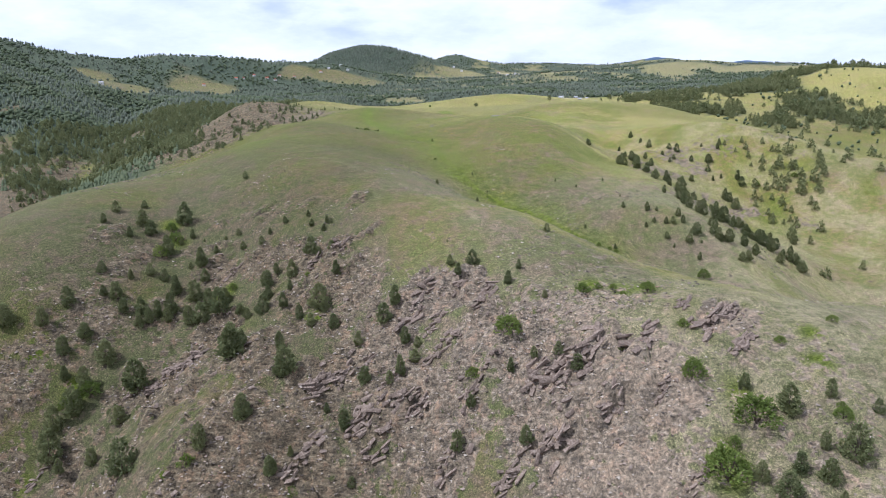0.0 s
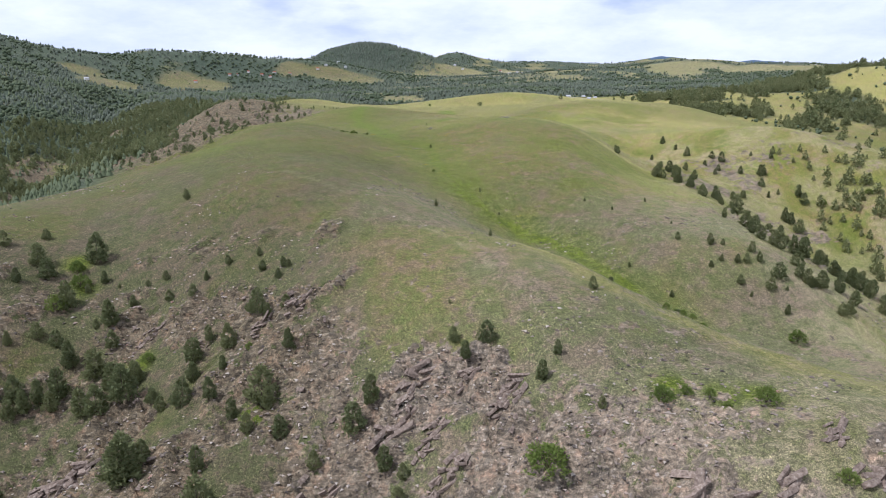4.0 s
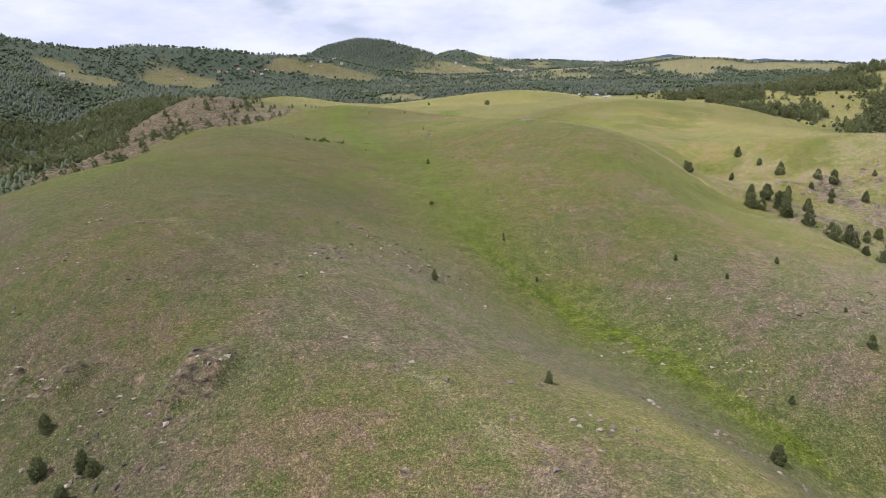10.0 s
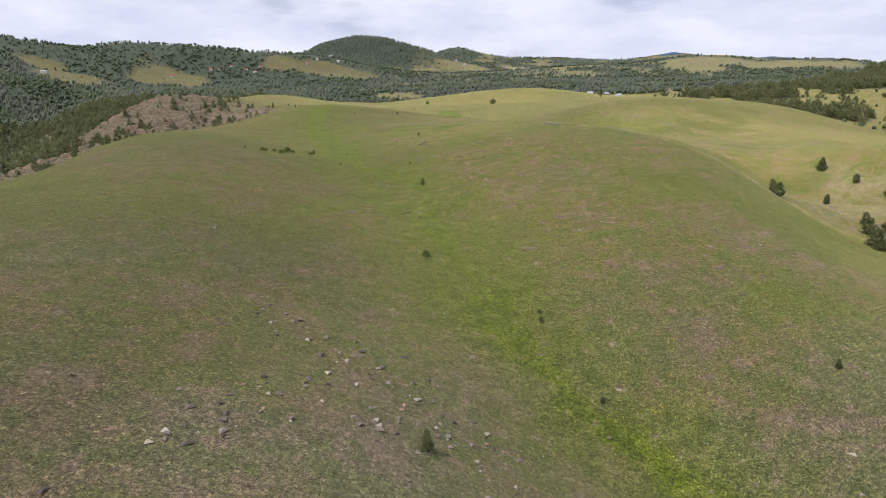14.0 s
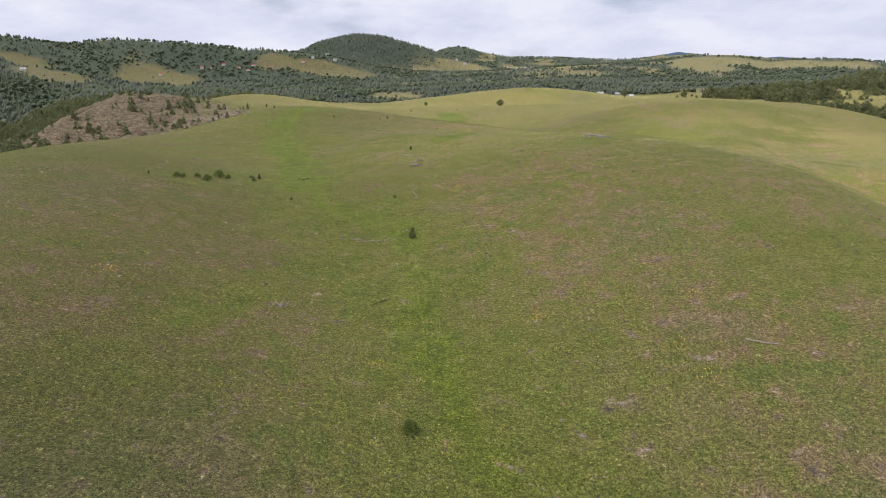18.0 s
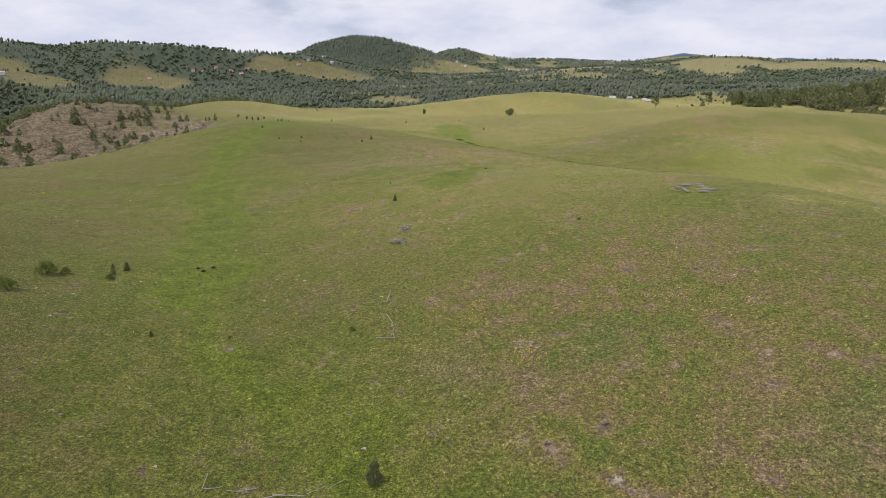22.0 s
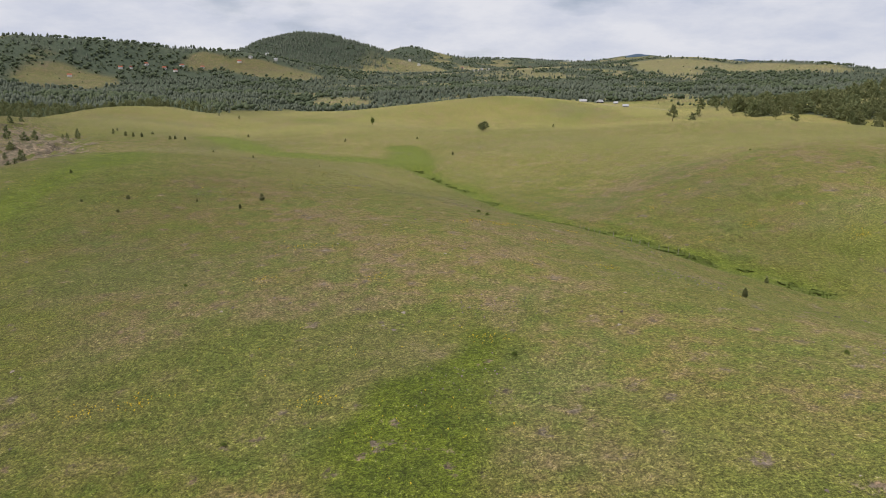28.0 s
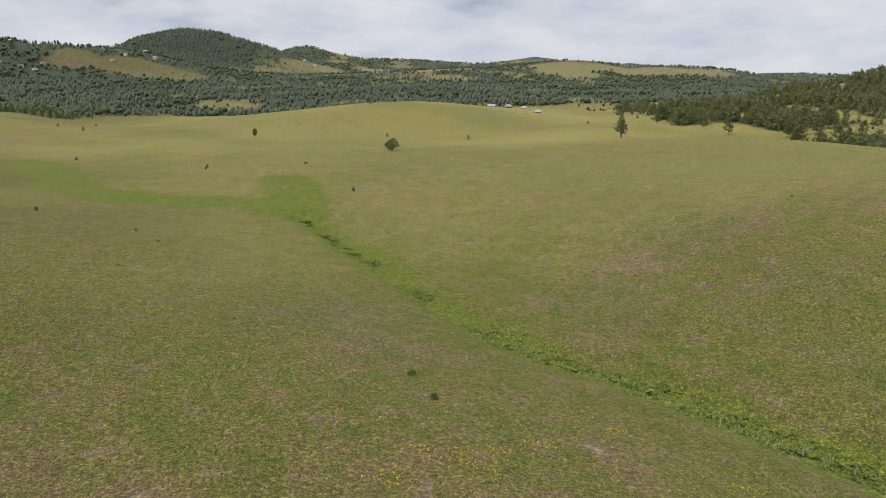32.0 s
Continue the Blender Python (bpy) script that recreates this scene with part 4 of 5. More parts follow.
chance = random.Random(5)
GULLY = [(143, 538), (158, 519), (163, 487), (170, 468), (167, 429), (198, 456), (176, 381), (183, 373), (192, 369), (203, 366), (208, 361)]
for (ax, ay), (bx, by) in zip(GULLY, GULLY[1:]):
    for k in range(4):
        f = chance.random()
        PINES.append((round(ax + f * (bx - ax) + chance.uniform(-5, 5)), round(ay + f * (by - ay) + chance.uniform(-5, 5)), chance.uniform(3.5, 8.5)))
SINGLE = sorted(PINES, key=lambda s: math.hypot(s[0], 0.25 * (s[1] - 300)))
planted(PINE_KINDS, [s for s in SINGLE[:298] if s[:2] != (163, 994)], chance)
planted(SHRUB_KINDS, SHRUBS, chance, 1.15)
OLD_SPOTS = [(263, 1182, 11.0), (338, 1150, 13.0), (352, 1092, 14.0), (366, 1120, 12.0), (345, 1190, 11.0), (392, 1100, 13.0), (430, 1150, 14.0), (410, 1205, 12.0), (355, 1240, 12.0), (163, 994, 9.4)]
OLD_SPOTS += [(chance.uniform(330, 560), chance.uniform(1060, 1340), chance.uniform(8, 14)) for k in range(34)]
planted([OLD_PINE], OLD_SPOTS, chance, 1.0)
for kinds in (PINE_KINDS, SHRUB_KINDS, [OLD_PINE]):
    put_away(kinds)

# ---- woods and scattered growth, too many to count ----
CONE = [(0, 0, 1.0)] + [(0.20 * math.cos(a), 0.20 * math.sin(a), 0.52) for a in (0.2, 1.5, 2.7, 4.0, 5.2)] + [(0.12 * math.cos(a), 0.12 * math.sin(a), 0.58) for a in (0.9, 2.4, 4.5)] + \
       [(0.33 * math.cos(a), 0.33 * math.sin(a), 0.06) for a in (0.0, 1.1, 2.1, 3.2, 4.2, 5.3)]
CONE_TRIS = [(0, 1, 2), (0, 2, 3), (0, 3, 4), (0, 4, 5), (0, 5, 1), (6, 9, 10), (6, 10, 11), (7, 11, 12), (7, 12, 6), (8, 12, 13), (8, 13, 14), (8, 14, 9), (6, 11, 7), (7, 12, 8), (8, 9, 6), (6, 7, 8)]
PHI = (1 + 5 ** 0.5) / 2
BALL = [(x * 0.2 + 0.0, y * 0.2, 0.58 + z * 0.21) for x, y, z in [(-1, PHI, 0), (1, PHI, 0), (-1, -PHI, 0), (1, -PHI, 0), (0, -1, PHI), (0, 1, PHI), (0, -1, -PHI), (0, 1, -PHI), (PHI, 0, -1), (PHI, 0, 1), (-PHI, 0, -1), (-PHI, 0, 1)]]
BALL_TRIS = [(0, 11, 5), (0, 5, 1), (0, 1, 7), (0, 7, 10), (0, 10, 11), (1, 5, 9), (5, 11, 4), (11, 10, 2), (10, 7, 6), (7, 1, 8), (3, 9, 4), (3, 4, 2), (3, 2, 6), (3, 6, 8), (3, 8, 9), (4, 9, 5), (2, 4, 11), (6, 2, 10), (8, 6, 7), (9, 8, 1)]
LOBES = BALL + [(0.75 * x + 0.16, 0.75 * y - 0.12, 0.72 * z + 0.02) for x, y, z in BALL]
LOBE_TRIS = BALL_TRIS + [(a + 12, b + 12, c + 12) for a, b, c in BALL_TRIS]


def in_view(n, near, far_, rng, half=0.80):
    """Random spots ahead of the walk, thinning with distance."""
    d = near * (far_ / near) ** rng.random(n)
    a = (rng.random(n) * 2 - 1) * half + 0.08
    return d * np.sin(a), 250 + d * np.cos(a)


def spots_where(x, y, keep, low, high, wide, rng):
    x, y = x[keep], y[keep]
    h = low + (high - low) * rng.random(len(x)) ** 1.5
    return np.stack([x, y, ground_z(x, y) - 0.3, h * wide * (0.8 + 0.5 * rng.random(len(x))), h, rng.random(len(x)) * 6.28], 1)


def lite(seed, spread, count):
    """A light pine for the woods: fewer, larger sprays; vertices and triangles."""
    rng = np.random.default_rng(seed)
    tris = []
    for k in range(count):
        z = 0.06 + 0.9 * (k / (count - 1)) ** 0.9
        r = spread * ((1 - z) ** 0.6) * (0.7 + 0.4 * rng.random())
        g = 2.4 * k
        c = np.array([math.cos(g) * r * 0.7, math.sin(g) * r * 0.7, z])
        tris.append(sprays(c, np.array([math.cos(g), math.sin(g), 0.6]), 0.20 * (1.2 - 0.6 * z), 5, rng))
    v = np.concatenate(tris).reshape(-1, 3)
    return v, np.arange(len(v)).reshape(-1, 3)


LITE, LITE_TRIS = lite(5, 0.36, 24)
OLD, OLD_TRIS = lite(8, 0.60, 44)
x, y = in_view(120000, 600, 4500, RNG)
thick = wooded(x, y)
fir = field(x, y, 180, 3) > 0.47
keep = (RNG.random(len(x)) < thick * 0.75)
close = np.hypot(x, y - 700) < 1100
tagged(new("pine_wood", stamped("pine_wood", LITE, LITE_TRIS, spots_where(x, y, keep & close, 5, 14, 0.9, RNG), NEEDLES)), "green pine wood beyond the pasture", "forest", kind="stuff")
old = keep & close & (RNG.random(len(x)) < 0.07)
tagged(new("old_pines", stamped("old_pines", OLD, OLD_TRIS, spots_where(x, y, old, 11, 17, 1.0, RNG), NEEDLES)), "old spreading pines standing over the pine wood", "trees", kind="stuff")
keep &= ~close
point = RNG.random(len(x)) < 0.45
PINE_TOP = [(0.72 * a * (1.25 - 0.45 * c), 0.72 * b * (1.25 - 0.45 * c), 1.28 * c - 0.2) for a, b, c in BALL]
tagged(new("conifer_wood", stamped("conifer_wood", CONE, CONE_TRIS, spots_where(x, y, keep & fir & point, 5, 14, 0.8, RNG), HAZED_LEAVES, True)), "dark green conifer woods covering the far hills", "forest", kind="stuff")
tagged(new("pine_forest", stamped("pine_forest", PINE_TOP, BALL_TRIS, spots_where(x, y, keep & fir & ~point, 5, 14, 1.0, RNG), HAZED_LEAVES, True)), "round-topped pines filling the far hill forest", "forest", kind="stuff")
tagged(new("mixed_wood", stamped("mixed_wood", LOBES, LOBE_TRIS, spots_where(x, y, keep & ~fir, 5, 13, 1.1, RNG), HAZED_BROAD_LEAVES, True)), "mixed green woods of pine and broadleaf trees", "forest", kind="stuff")
x, y = -430 + RNG.normal(size=5500) * 230, 4000 + RNG.normal(size=5500) * 240
keep = (wooded(x, y) > 0.3) & (field(x, y, 60, 3, 0.6) > 0.36) & (y < 4300)
tagged(new("summit_wood", stamped("summit_wood", CONE, CONE_TRIS, spots_where(x, y, keep, 8, 19, 0.7, RNG), HAZED_LEAVES, True)), "tall dark pines crowding the wooded summit", "forest", kind="stuff")
x, y = in_view(30000, 400, 4300, RNG)
keep = (RNG.random(len(x)) < 0.12) & (wooded(x, y) < 0.5) & ((y > 1950) | (x > 420) | (x < -330))
tagged(new("scattered_trees", stamped("scattered_trees", LOBES, LOBE_TRIS, spots_where(x, y, keep, 3, 8, 0.9, RNG), HAZED_BROAD_LEAVES, True)), "scattered trees and bushes on the far slopes", "trees", kind="stuff")
x, y = RNG.random(4600) * 640 - 720, RNG.random(4600) * 560 + 640
keep = (RNG.random(len(x)) < 0.42) & (rocky(x, y) > 0.3) & (x < -170)
tagged(new("bluff_pines", stamped("bluff_pines", LITE, LITE_TRIS, spots_where(x, y, keep, 3, 7.5, 1.0, RNG), NEEDLES)), "dark young pines scattered over the rocky bluff", "trees", kind="stuff")
x, y = RNG.random(900) * 300 + 190, RNG.random(900) * 330 + 330
keep = (RNG.random(len(x)) < 0.30) & (x > 215 + 0.42 * (y - 400)) & (field(x, y, 50, 3) > 0.42)
tagged(new("hillside_pines", stamped("hillside_pines", LITE, LITE_TRIS, spots_where(x, y, keep, 3, 9, 1.0, RNG), NEEDLES)), "young pines and bushes on the far hillside", "trees", kind="stuff")
rest = np.array([s for s in SINGLE[298:] if s[:2] != (163, 994)])
tagged(new("far_pines", stamped("far_pines", LITE, LITE_TRIS, np.stack([rest[:, 0], rest[:, 1], ground_z(rest[:, 0], rest[:, 1]) - 0.1, rest[:, 2] * 0.95, rest[:, 2], rest[:, 0]], 1), NEEDLES)), "small dark pines farther along the hillside", "trees", kind="stuff")

x, y = -300 - RNG.random(26000) ** 1.3 * 900, 560 + RNG.random(26000) * 1500
keep = (RNG.random(len(x)) < 0.75 * wooded(x, y)) & (field(x, y, 38, 3, 0.6) > 0.36)
tagged(new("gorge_wood", stamped("gorge_wood", CONE, CONE_TRIS, spots_where(x, y, keep, 4, 10, 1.0, RNG), HAZED_BROAD_LEAVES, True)), "dark pine wood down the sides of the gorge", "forest", kind="stuff")

# ---- stones ----


def stone_mesh(seed, flat):
    rng = np.random.default_rng(seed)
    bm = bmesh.new()
    for c in ((i, j, k) for i in (-1, 1) for j in (-1, 1) for k in (-1, 1)):
        cut = rng.uniform(0.55, 1.15, 3)
        bm.verts.new((c[0] * cut[0], c[1] * cut[1] * 0.75, c[2] * cut[2] * flat))
    for _ in range(5):
        d = rng.normal(size=3)
        d /= np.linalg.norm(d)
        bm.verts.new((d[0] * 1.15, d[1] * 0.85, d[2] * flat * 1.2))
    bmesh.ops.convex_hull(bm, input=bm.verts)
    me = bpy.data.meshes.new("rock")
    bm.to_mesh(me)
    bm.free()
    me.materials.append(STONE)
    return me


ROCK_MESHES = [stone_mesh(60 + k, 0.25 + 0.05 * k) for k in range(7)]
x, y = RNG.random(6000) * 330 - 190, RNG.random(6000) * 190 + 150
bare = rocky(x, y)
pick = np.flatnonzero(RNG.random(len(x)) < ease(bare, 0.55, 0.9))[:230]
for k, i in enumerate(pick):
    size = 0.4 + 1.1 * RNG.random() ** 2.2
    ob = new("rock", ROCK_MESHES[k % 7])
    turn = Euler((0.6 + RNG.normal() * 0.3, -0.3 + RNG.normal() * 0.3, 0.6 + RNG.normal() * 0.5))
    ob.matrix_world = Matrix.LocRotScale((x[i], y[i], ground_z(x[i], y[i])[0] + 0.05 * size), turn, (size * 1.1, size * 0.8, size * 1.1))
    tagged(ob, "angular grey-brown rock lying on the stony slope", "rock", "rocks on the slope")

def heap(name, x, y, label, category):
    root = new(name)
    root.empty_display_size = 0.3
    root.location = (x, y, ground_z(x, y)[0])
    return tagged(root, label, category)


OUTCROPS = [(31, 202, 3.7), (39, 196, 3.0), (-48, 223, 3.8), (-30, 210, 3.7), (-18, 211, 3.7), (-11, 212, 2.9), (9, 206, 2.9), (31, 181, 3.0), (17, 213, 2.2), (17, 240, 3.0), (7, 250, 2.2), (96, 206, 3.0), (96, 193, 3.0), (52, 182, 3.0), (-116, 250, 2.2), (-100, 302, 1.9), (-59, 287, 2.2), (-48, 287, 2.2), (20, 180, 3.8), (-46, 204, 3.0), (-2, 239, 2.2), (-11, 247, 2.2), (67, 181, 2.2), (42, 201, 2.2), (-53, 199, 3.0), (-24, 203, 3.7), (-6, 224, 2.2), (69, 155, 2.2), (-20, 220, 3.0), (-81, 289, 1.5), (-105, 299, 1.5), (-44, 290, 1.5), (-130, 245, 2.2), (-159, 222, 2.2), (0, 190, 2.9)]
OUTCROPS += [(ox, oy, chance.uniform(2.2, 4.2)) for ox, oy in [(-8, 253), (16, 240), (-14, 242), (1, 228), (36, 201), (48, 200), (65, 199), (87, 202), (83, 213), (-116, 253), (-121, 246), (-108, 257), (-39, 229), (-49, 224), (-30, 232), (98, 211), (93, 189), (-4, 236), (-30, 213), (-9, 209), (-48, 225), (-109, 252), (20, 179), (37, 180)]]

for k, (ox, oy, size) in enumerate(OUTCROPS):
    root = heap("rock_outcrop", ox, oy, "layered brown rock outcrop breaking from the slope", "rock")
    tagged(root, group="outcrops on the slope")
    for j in range(12):
        slab = part("slab", ROCK_MESHES[(k + 2 * j) % 7], root)
        off = (j - 5.5) * size * 0.22
        dx, dy = 0.85 * off + RNG.normal() * 0.25 * size, 0.5 * off + RNG.normal() * 0.55 * size
        dz = ground_z(ox + dx, oy + dy)[0] - root.location.z
        slab.matrix_local = Matrix.LocRotScale((dx, dy, dz + 0.12 * size), Euler((0.75 + RNG.normal() * 0.35, -0.35 + RNG.normal() * 0.3, 0.5 + RNG.normal() * 0.4)), (size * RNG.uniform(0.35, 0.95), size * RNG.uniform(0.14, 0.34), size * RNG.uniform(0.25, 0.75)))

CHIP = [(1, 0, 0.1), (-0.3, 0.8, 0.2), (-0.7, -0.6, 0.15), (0.1, 0.0, 0.62), (0.35, 0.35, 0.5), (0, 0, -0.3)]
CHIP_TRIS = [(0, 4, 3), (0, 1, 4), (4, 1, 3), (1, 2, 3), (2, 0, 3), (0, 5, 1), (1, 5, 2), (2, 5, 0)]


def chips_material():
    m, t, b = nodes_of("scree")
    geo = t.nodes.new("ShaderNodeNewGeometry")
    col = ramp(t, geo.outputs["Random Per Island"], [(0.0, (0.05, 0.040, 0.032)), (0.3, (0.130, 0.102, 0.080)), (0.65, (0.215, 0.175, 0.138)), (0.88, (0.38, 0.33, 0.27)), (1.0, (0.23, 0.13, 0.09))])
    t.links.new(col, b.inputs["Base Color"])
    b.inputs["Roughness"].default_value = 0.9
    return m


CHIPS = chips_material()
x, y = RNG.random(230000) * 420 - 210, 130 + RNG.random(230000) * 300
keep = RNG.random(len(x)) < 0.26 * ease(rocky(x, y), 0.25, 0.8) + 0.10 * ease(field(x, y, 26, 4, 0.6), 0.56, 0.68)
tagged(new("scree", stamped("scree", CHIP, CHIP_TRIS, spots_where(x, y, keep, 0.14, 0.75, 1.15, RNG) + np.array([0, 0, 0.3, 0, 0, 0]), CHIPS)), "loose angular stones strewn over the slope", "stones", kind="stuff")
x, y = RNG.random(60000) * 240 - 110, 400 + RNG.random(60000) * 330
keep = RNG.random(len(x)) < 0.35 * ease(field(x, y, 9, 3, 0.6), 0.66, 0.74)
tagged(new("pasture_stones", stamped("pasture_stones", CHIP, CHIP_TRIS, spots_where(x, y, keep, 0.08, 0.4, 1.0, RNG) + np.array([0, 0, 0.28, 0, 0, 0]), CHIPS)), "small pale stones showing through the grass", "stones", kind="stuff")

# ---- grass, flowers, stream plants ----


def blades_material(name, colours):
    m, t, b = nodes_of(name)
    geo = t.nodes.new("ShaderNodeNewGeometry")
    n = noise_node(t, 0.12, 5, 0.6, geo.outputs["Position"])
    col = ramp(t, geo.outputs["Random Per Island"], colours)
    col = mix(t, remap(t, n, 0.35, 0.65, 0, 0.5), col, colours[1][1])
    t.links.new(col, b.inputs["Base Color"])
    b.inputs["Roughness"].default_value, b.inputs["Specular IOR Level"].default_value = 0.8, 0.15
    return m


TUFT = [(-0.5, 0, 0), (0.0, 0.2, 0), (-0.6, 0.45, 0.5), (0.1, -0.4, 0), (0.5, -0.1, 0), (0.6, -0.65, 0.6), (-0.1, 0.2, 0), (0.5, 0.35, 0), (0.25, 0.8, 0.45), (-0.4, -0.4, 0), (0.1, -0.3, 0), (-0.35, -0.85, 0.55)]
TUFT_TRIS = [(0, 1, 2), (3, 4, 5), (6, 7, 8), (9, 10, 11)]
MEADOW = blades_material("meadow_blades", [(0.0, (0.066, 0.080, 0.018)), (0.4, (0.100, 0.102, 0.028)), (0.75, (0.128, 0.116, 0.042)), (1.0, (0.175, 0.150, 0.068))])
DRYGRASS = blades_material("dry_blades", [(0.0, (0.074, 0.080, 0.042)), (0.4, (0.112, 0.112, 0.062)), (0.75, (0.145, 0.130, 0.080)), (1.0, (0.200, 0.176, 0.122))])
LEAVES = blades_material("stream_leaves", [(0.0, (0.074, 0.100, 0.018)), (0.4, (0.115, 0.148, 0.027)), (0.75, (0.165, 0.195, 0.044)), (1.0, (0.250, 0.280, 0.110))])


def turf(name, n, y0, y1, half, low, high, material, label):
    y = y0 + RNG.random(n) * (y1 - y0)
    x = RNG.normal(size=n) * half
    keep = (RNG.random(n) < 0.35 + field(x, y, 5, 3, 0.6)) & (rocky(x, y) < 0.6) & (RNG.random(n) > 1.2 * lushness(x, y))
    s = spots_where(x, y, keep, low, high, 1.15, RNG)
    s[:, 2] += 0.27
    tagged(new(name, stamped(name, TUFT, TUFT_TRIS, s, material)), label, "grass", kind="stuff")


turf("pasture_grass", 120000, 430, 840, 46, 0.06, 0.24, MEADOW, "short green and straw-coloured pasture grass")
turf("slope_grass", 120000, 230, 470, 62, 0.07, 0.28, DRYGRASS, "dry grey-green grass tufts on the slope")

FLOWER = [(-0.5, -0.4, 0.9), (0.5, -0.3, 1.0), (0.1, 0.5, 0.95), (0.0, 0.0, 0.0)]
FLOWER_TRIS = [(0, 1, 2), (0, 3, 1)]
YELLOW = blades_material("yellow_petals", [(0.0, (0.42, 0.26, 0.01)), (0.5, (0.60, 0.42, 0.02)), (0.8, (0.66, 0.50, 0.05)), (1.0, (0.50, 0.36, 0.03))])
PURPLE = blades_material("purple_petals", [(0.0, (0.16, 0.10, 0.20)), (0.5, (0.24, 0.15, 0.27)), (0.8, (0.32, 0.22, 0.34)), (1.0, (0.22, 0.12, 0.24))])


def flowers(name, beds, each, spread, material, label):
    c = np.repeat(np.asarray(beds, float), each, 0)
    x, y = c[:, 0] + RNG.normal(size=len(c)) * spread, c[:, 1] + RNG.normal(size=len(c)) * spread * 0.7
    s = spots_where(x, y, RNG.random(len(x)) < 0.9, 0.10, 0.22, 0.8, RNG)
    s[:, 2] += 0.33
    tagged(new(name, stamped(name, FLOWER, FLOWER_TRIS, s, material)), label, "flowers", kind="stuff")


YELLOW_BEDS = [(23, 752), (17, 755), (21, 753), (29, 756), (40, 761), (85, 798), (71, 791), (87, 788), (74, 763), (47, 750), (14, 751), (-12, 796), (10, 687), (105, 753), (-9, 676), (-27, 680), (-32, 679), (102, 773), (88, 768), (27, 737), (34, 717), (-17, 729), (-20, 712), (-4, 711), (24, 755), (86, 767), (106, 753), (87, 769), (-20, 618), (4, 576), (3, 572), (9, 562), (105, 756), (-54, 596), (15, 501), (-10, 485), (-56, 500), (40, 501), (36, 481), (34, 488), (47, 437), (40, 422), (90, 467)]

wide_beds = np.stack([RNG.normal(size=70) * 45, 470 + RNG.random(70) * 420], 1)
flowers("yellow_flowers", YELLOW_BEDS, 42, 1.3, YELLOW, "yellow wildflowers in patches in the grass")
flowers("scattered_flowers", wide_beds, 26, 4.5, YELLOW, "thinly scattered yellow wildflowers")
flowers("purple_flowers", wide_beds[::2] * np.array([0.8, 1]) + np.array([9, 7]), 60, 3.6, PURPLE, "faint purple wildflowers in the pasture")

n = 4600
k = RNG.integers(0, len(STREAM) - 1, n)
f = RNG.random(n)
line = np.asarray(STREAM, float)
x = line[k, 0] * (1 - f) + line[k + 1, 0] * f + RNG.normal(size=n) * 1.35
y = line[k, 1] * (1 - f) + line[k + 1, 1] * f + RNG.normal(size=n) * 1.35
s = spots_where(x, y, field(x, y, 6, 3, 0.6) > 0.46, 0.2, 0.6, 1.5, RNG)
s[:, 2] += 0.28
tagged(new("stream_plants", stamped("stream_plants", TUFT + [(a * 1.3, b * 1.2, c * 0.6) for a, b, c in TUFT[::-1]], TUFT_TRIS + [(a + 12, b + 12, c + 12) for a, b, c in TUFT_TRIS], s, LEAVES)), "lush green leafy plants along the stream", "plants", kind="stuff")

# ---- posts, rails and logs ----


def log_mesh(name, long, thick, bend, seed):
    random.seed(seed)
    v, f = taper((-long / 2, 0, 0), (long / 2, 0, 0), thick, thick * 0.7, 7, bend, 5)
    return mesh_from(name, v, f, OLD_WOOD, True)


LOGS = [log_mesh("log", 3.0 + 0.5 * k, 0.07 + 0.012 * k, 0.12 * (k % 3 - 1), k) for k in range(5)]


POLES = [log_mesh("pole", 1.8 + 0.5 * k, 0.035 + 0.006 * k, 0.10 * (k % 3 - 1), 20 + k) for k in range(5)]


def lay(parent, x, y, lift, turn, tip=0.0, kind=0, name="log"):
    """A log under a parent, along the ground."""
    z = ground_z(parent.location.x + x, parent.location.y + y)[0] - parent.location.z
    ob = part(name, (LOGS if name == "log" else POLES)[kind % 5], parent)
    ob.matrix_local = Matrix.LocRotScale((x, y, z + 0.1 + lift), Euler((0, radians(tip), radians(turn))), None)
    return ob


pen = heap("log_pen", 50.7, 619.4, "collapsed pen of stacked weathered grey logs on the grass", "log pen")
for px, py, turn, tiers in [(-0.9, 3.8, 2, 3), (1.6, 3.9, -2, 3), (-2.5, 1.9, 88, 2), (-2.2, -1.6, 84, 3), (2.7, 2.0, 95, 2), (2.4, -1.7, 92, 2), (1.5, -3.9, 3, 4)]:
    for k in range(tiers):
        lay(pen, px + chance.uniform(-0.25, 0.25), py + chance.uniform(-0.15, 0.15), 0.17 * k, turn + chance.uniform(-6, 6), chance.uniform(-3, 3), 1 + k)
for px, py, turn, tip in [(-3.6, -1.2, 12, 6), (-1.6, 2.6, 62, -8), (2.0, 2.2, 60, 10), (3.9, -2.6, 145, 4), (-1.9, -3.2, 40, 5)]:
    lay(pen, px, py, 0.12, turn, tip, 0)

pile = heap("brush_pile", -9.6, 607.2, "heap of bleached grey poles and branches on the grass", "wood pile")
for k in range(34):
    a = k * 137.5
    lay(pile, 0.5 * math.cos(radians(a)) * chance.random(), 0.4 * math.sin(radians(a)) * chance.random(), 0.03 * (k // 3), a * 0.7 + chance.uniform(-20, 20), chance.uniform(-9, 9), k, "pole")
pile = heap("brush_pile", -8.6, 616.2, "loose stack of bleached grey poles leaning together", "wood pile")
for k in range(22):
    lay(pile, chance.uniform(-0.7, 0.7), chance.uniform(-2.6, 2.4), 0.06 * (k % 4), 68 + chance.uniform(-34, 34), chance.uniform(-12, 12), k, "pole")

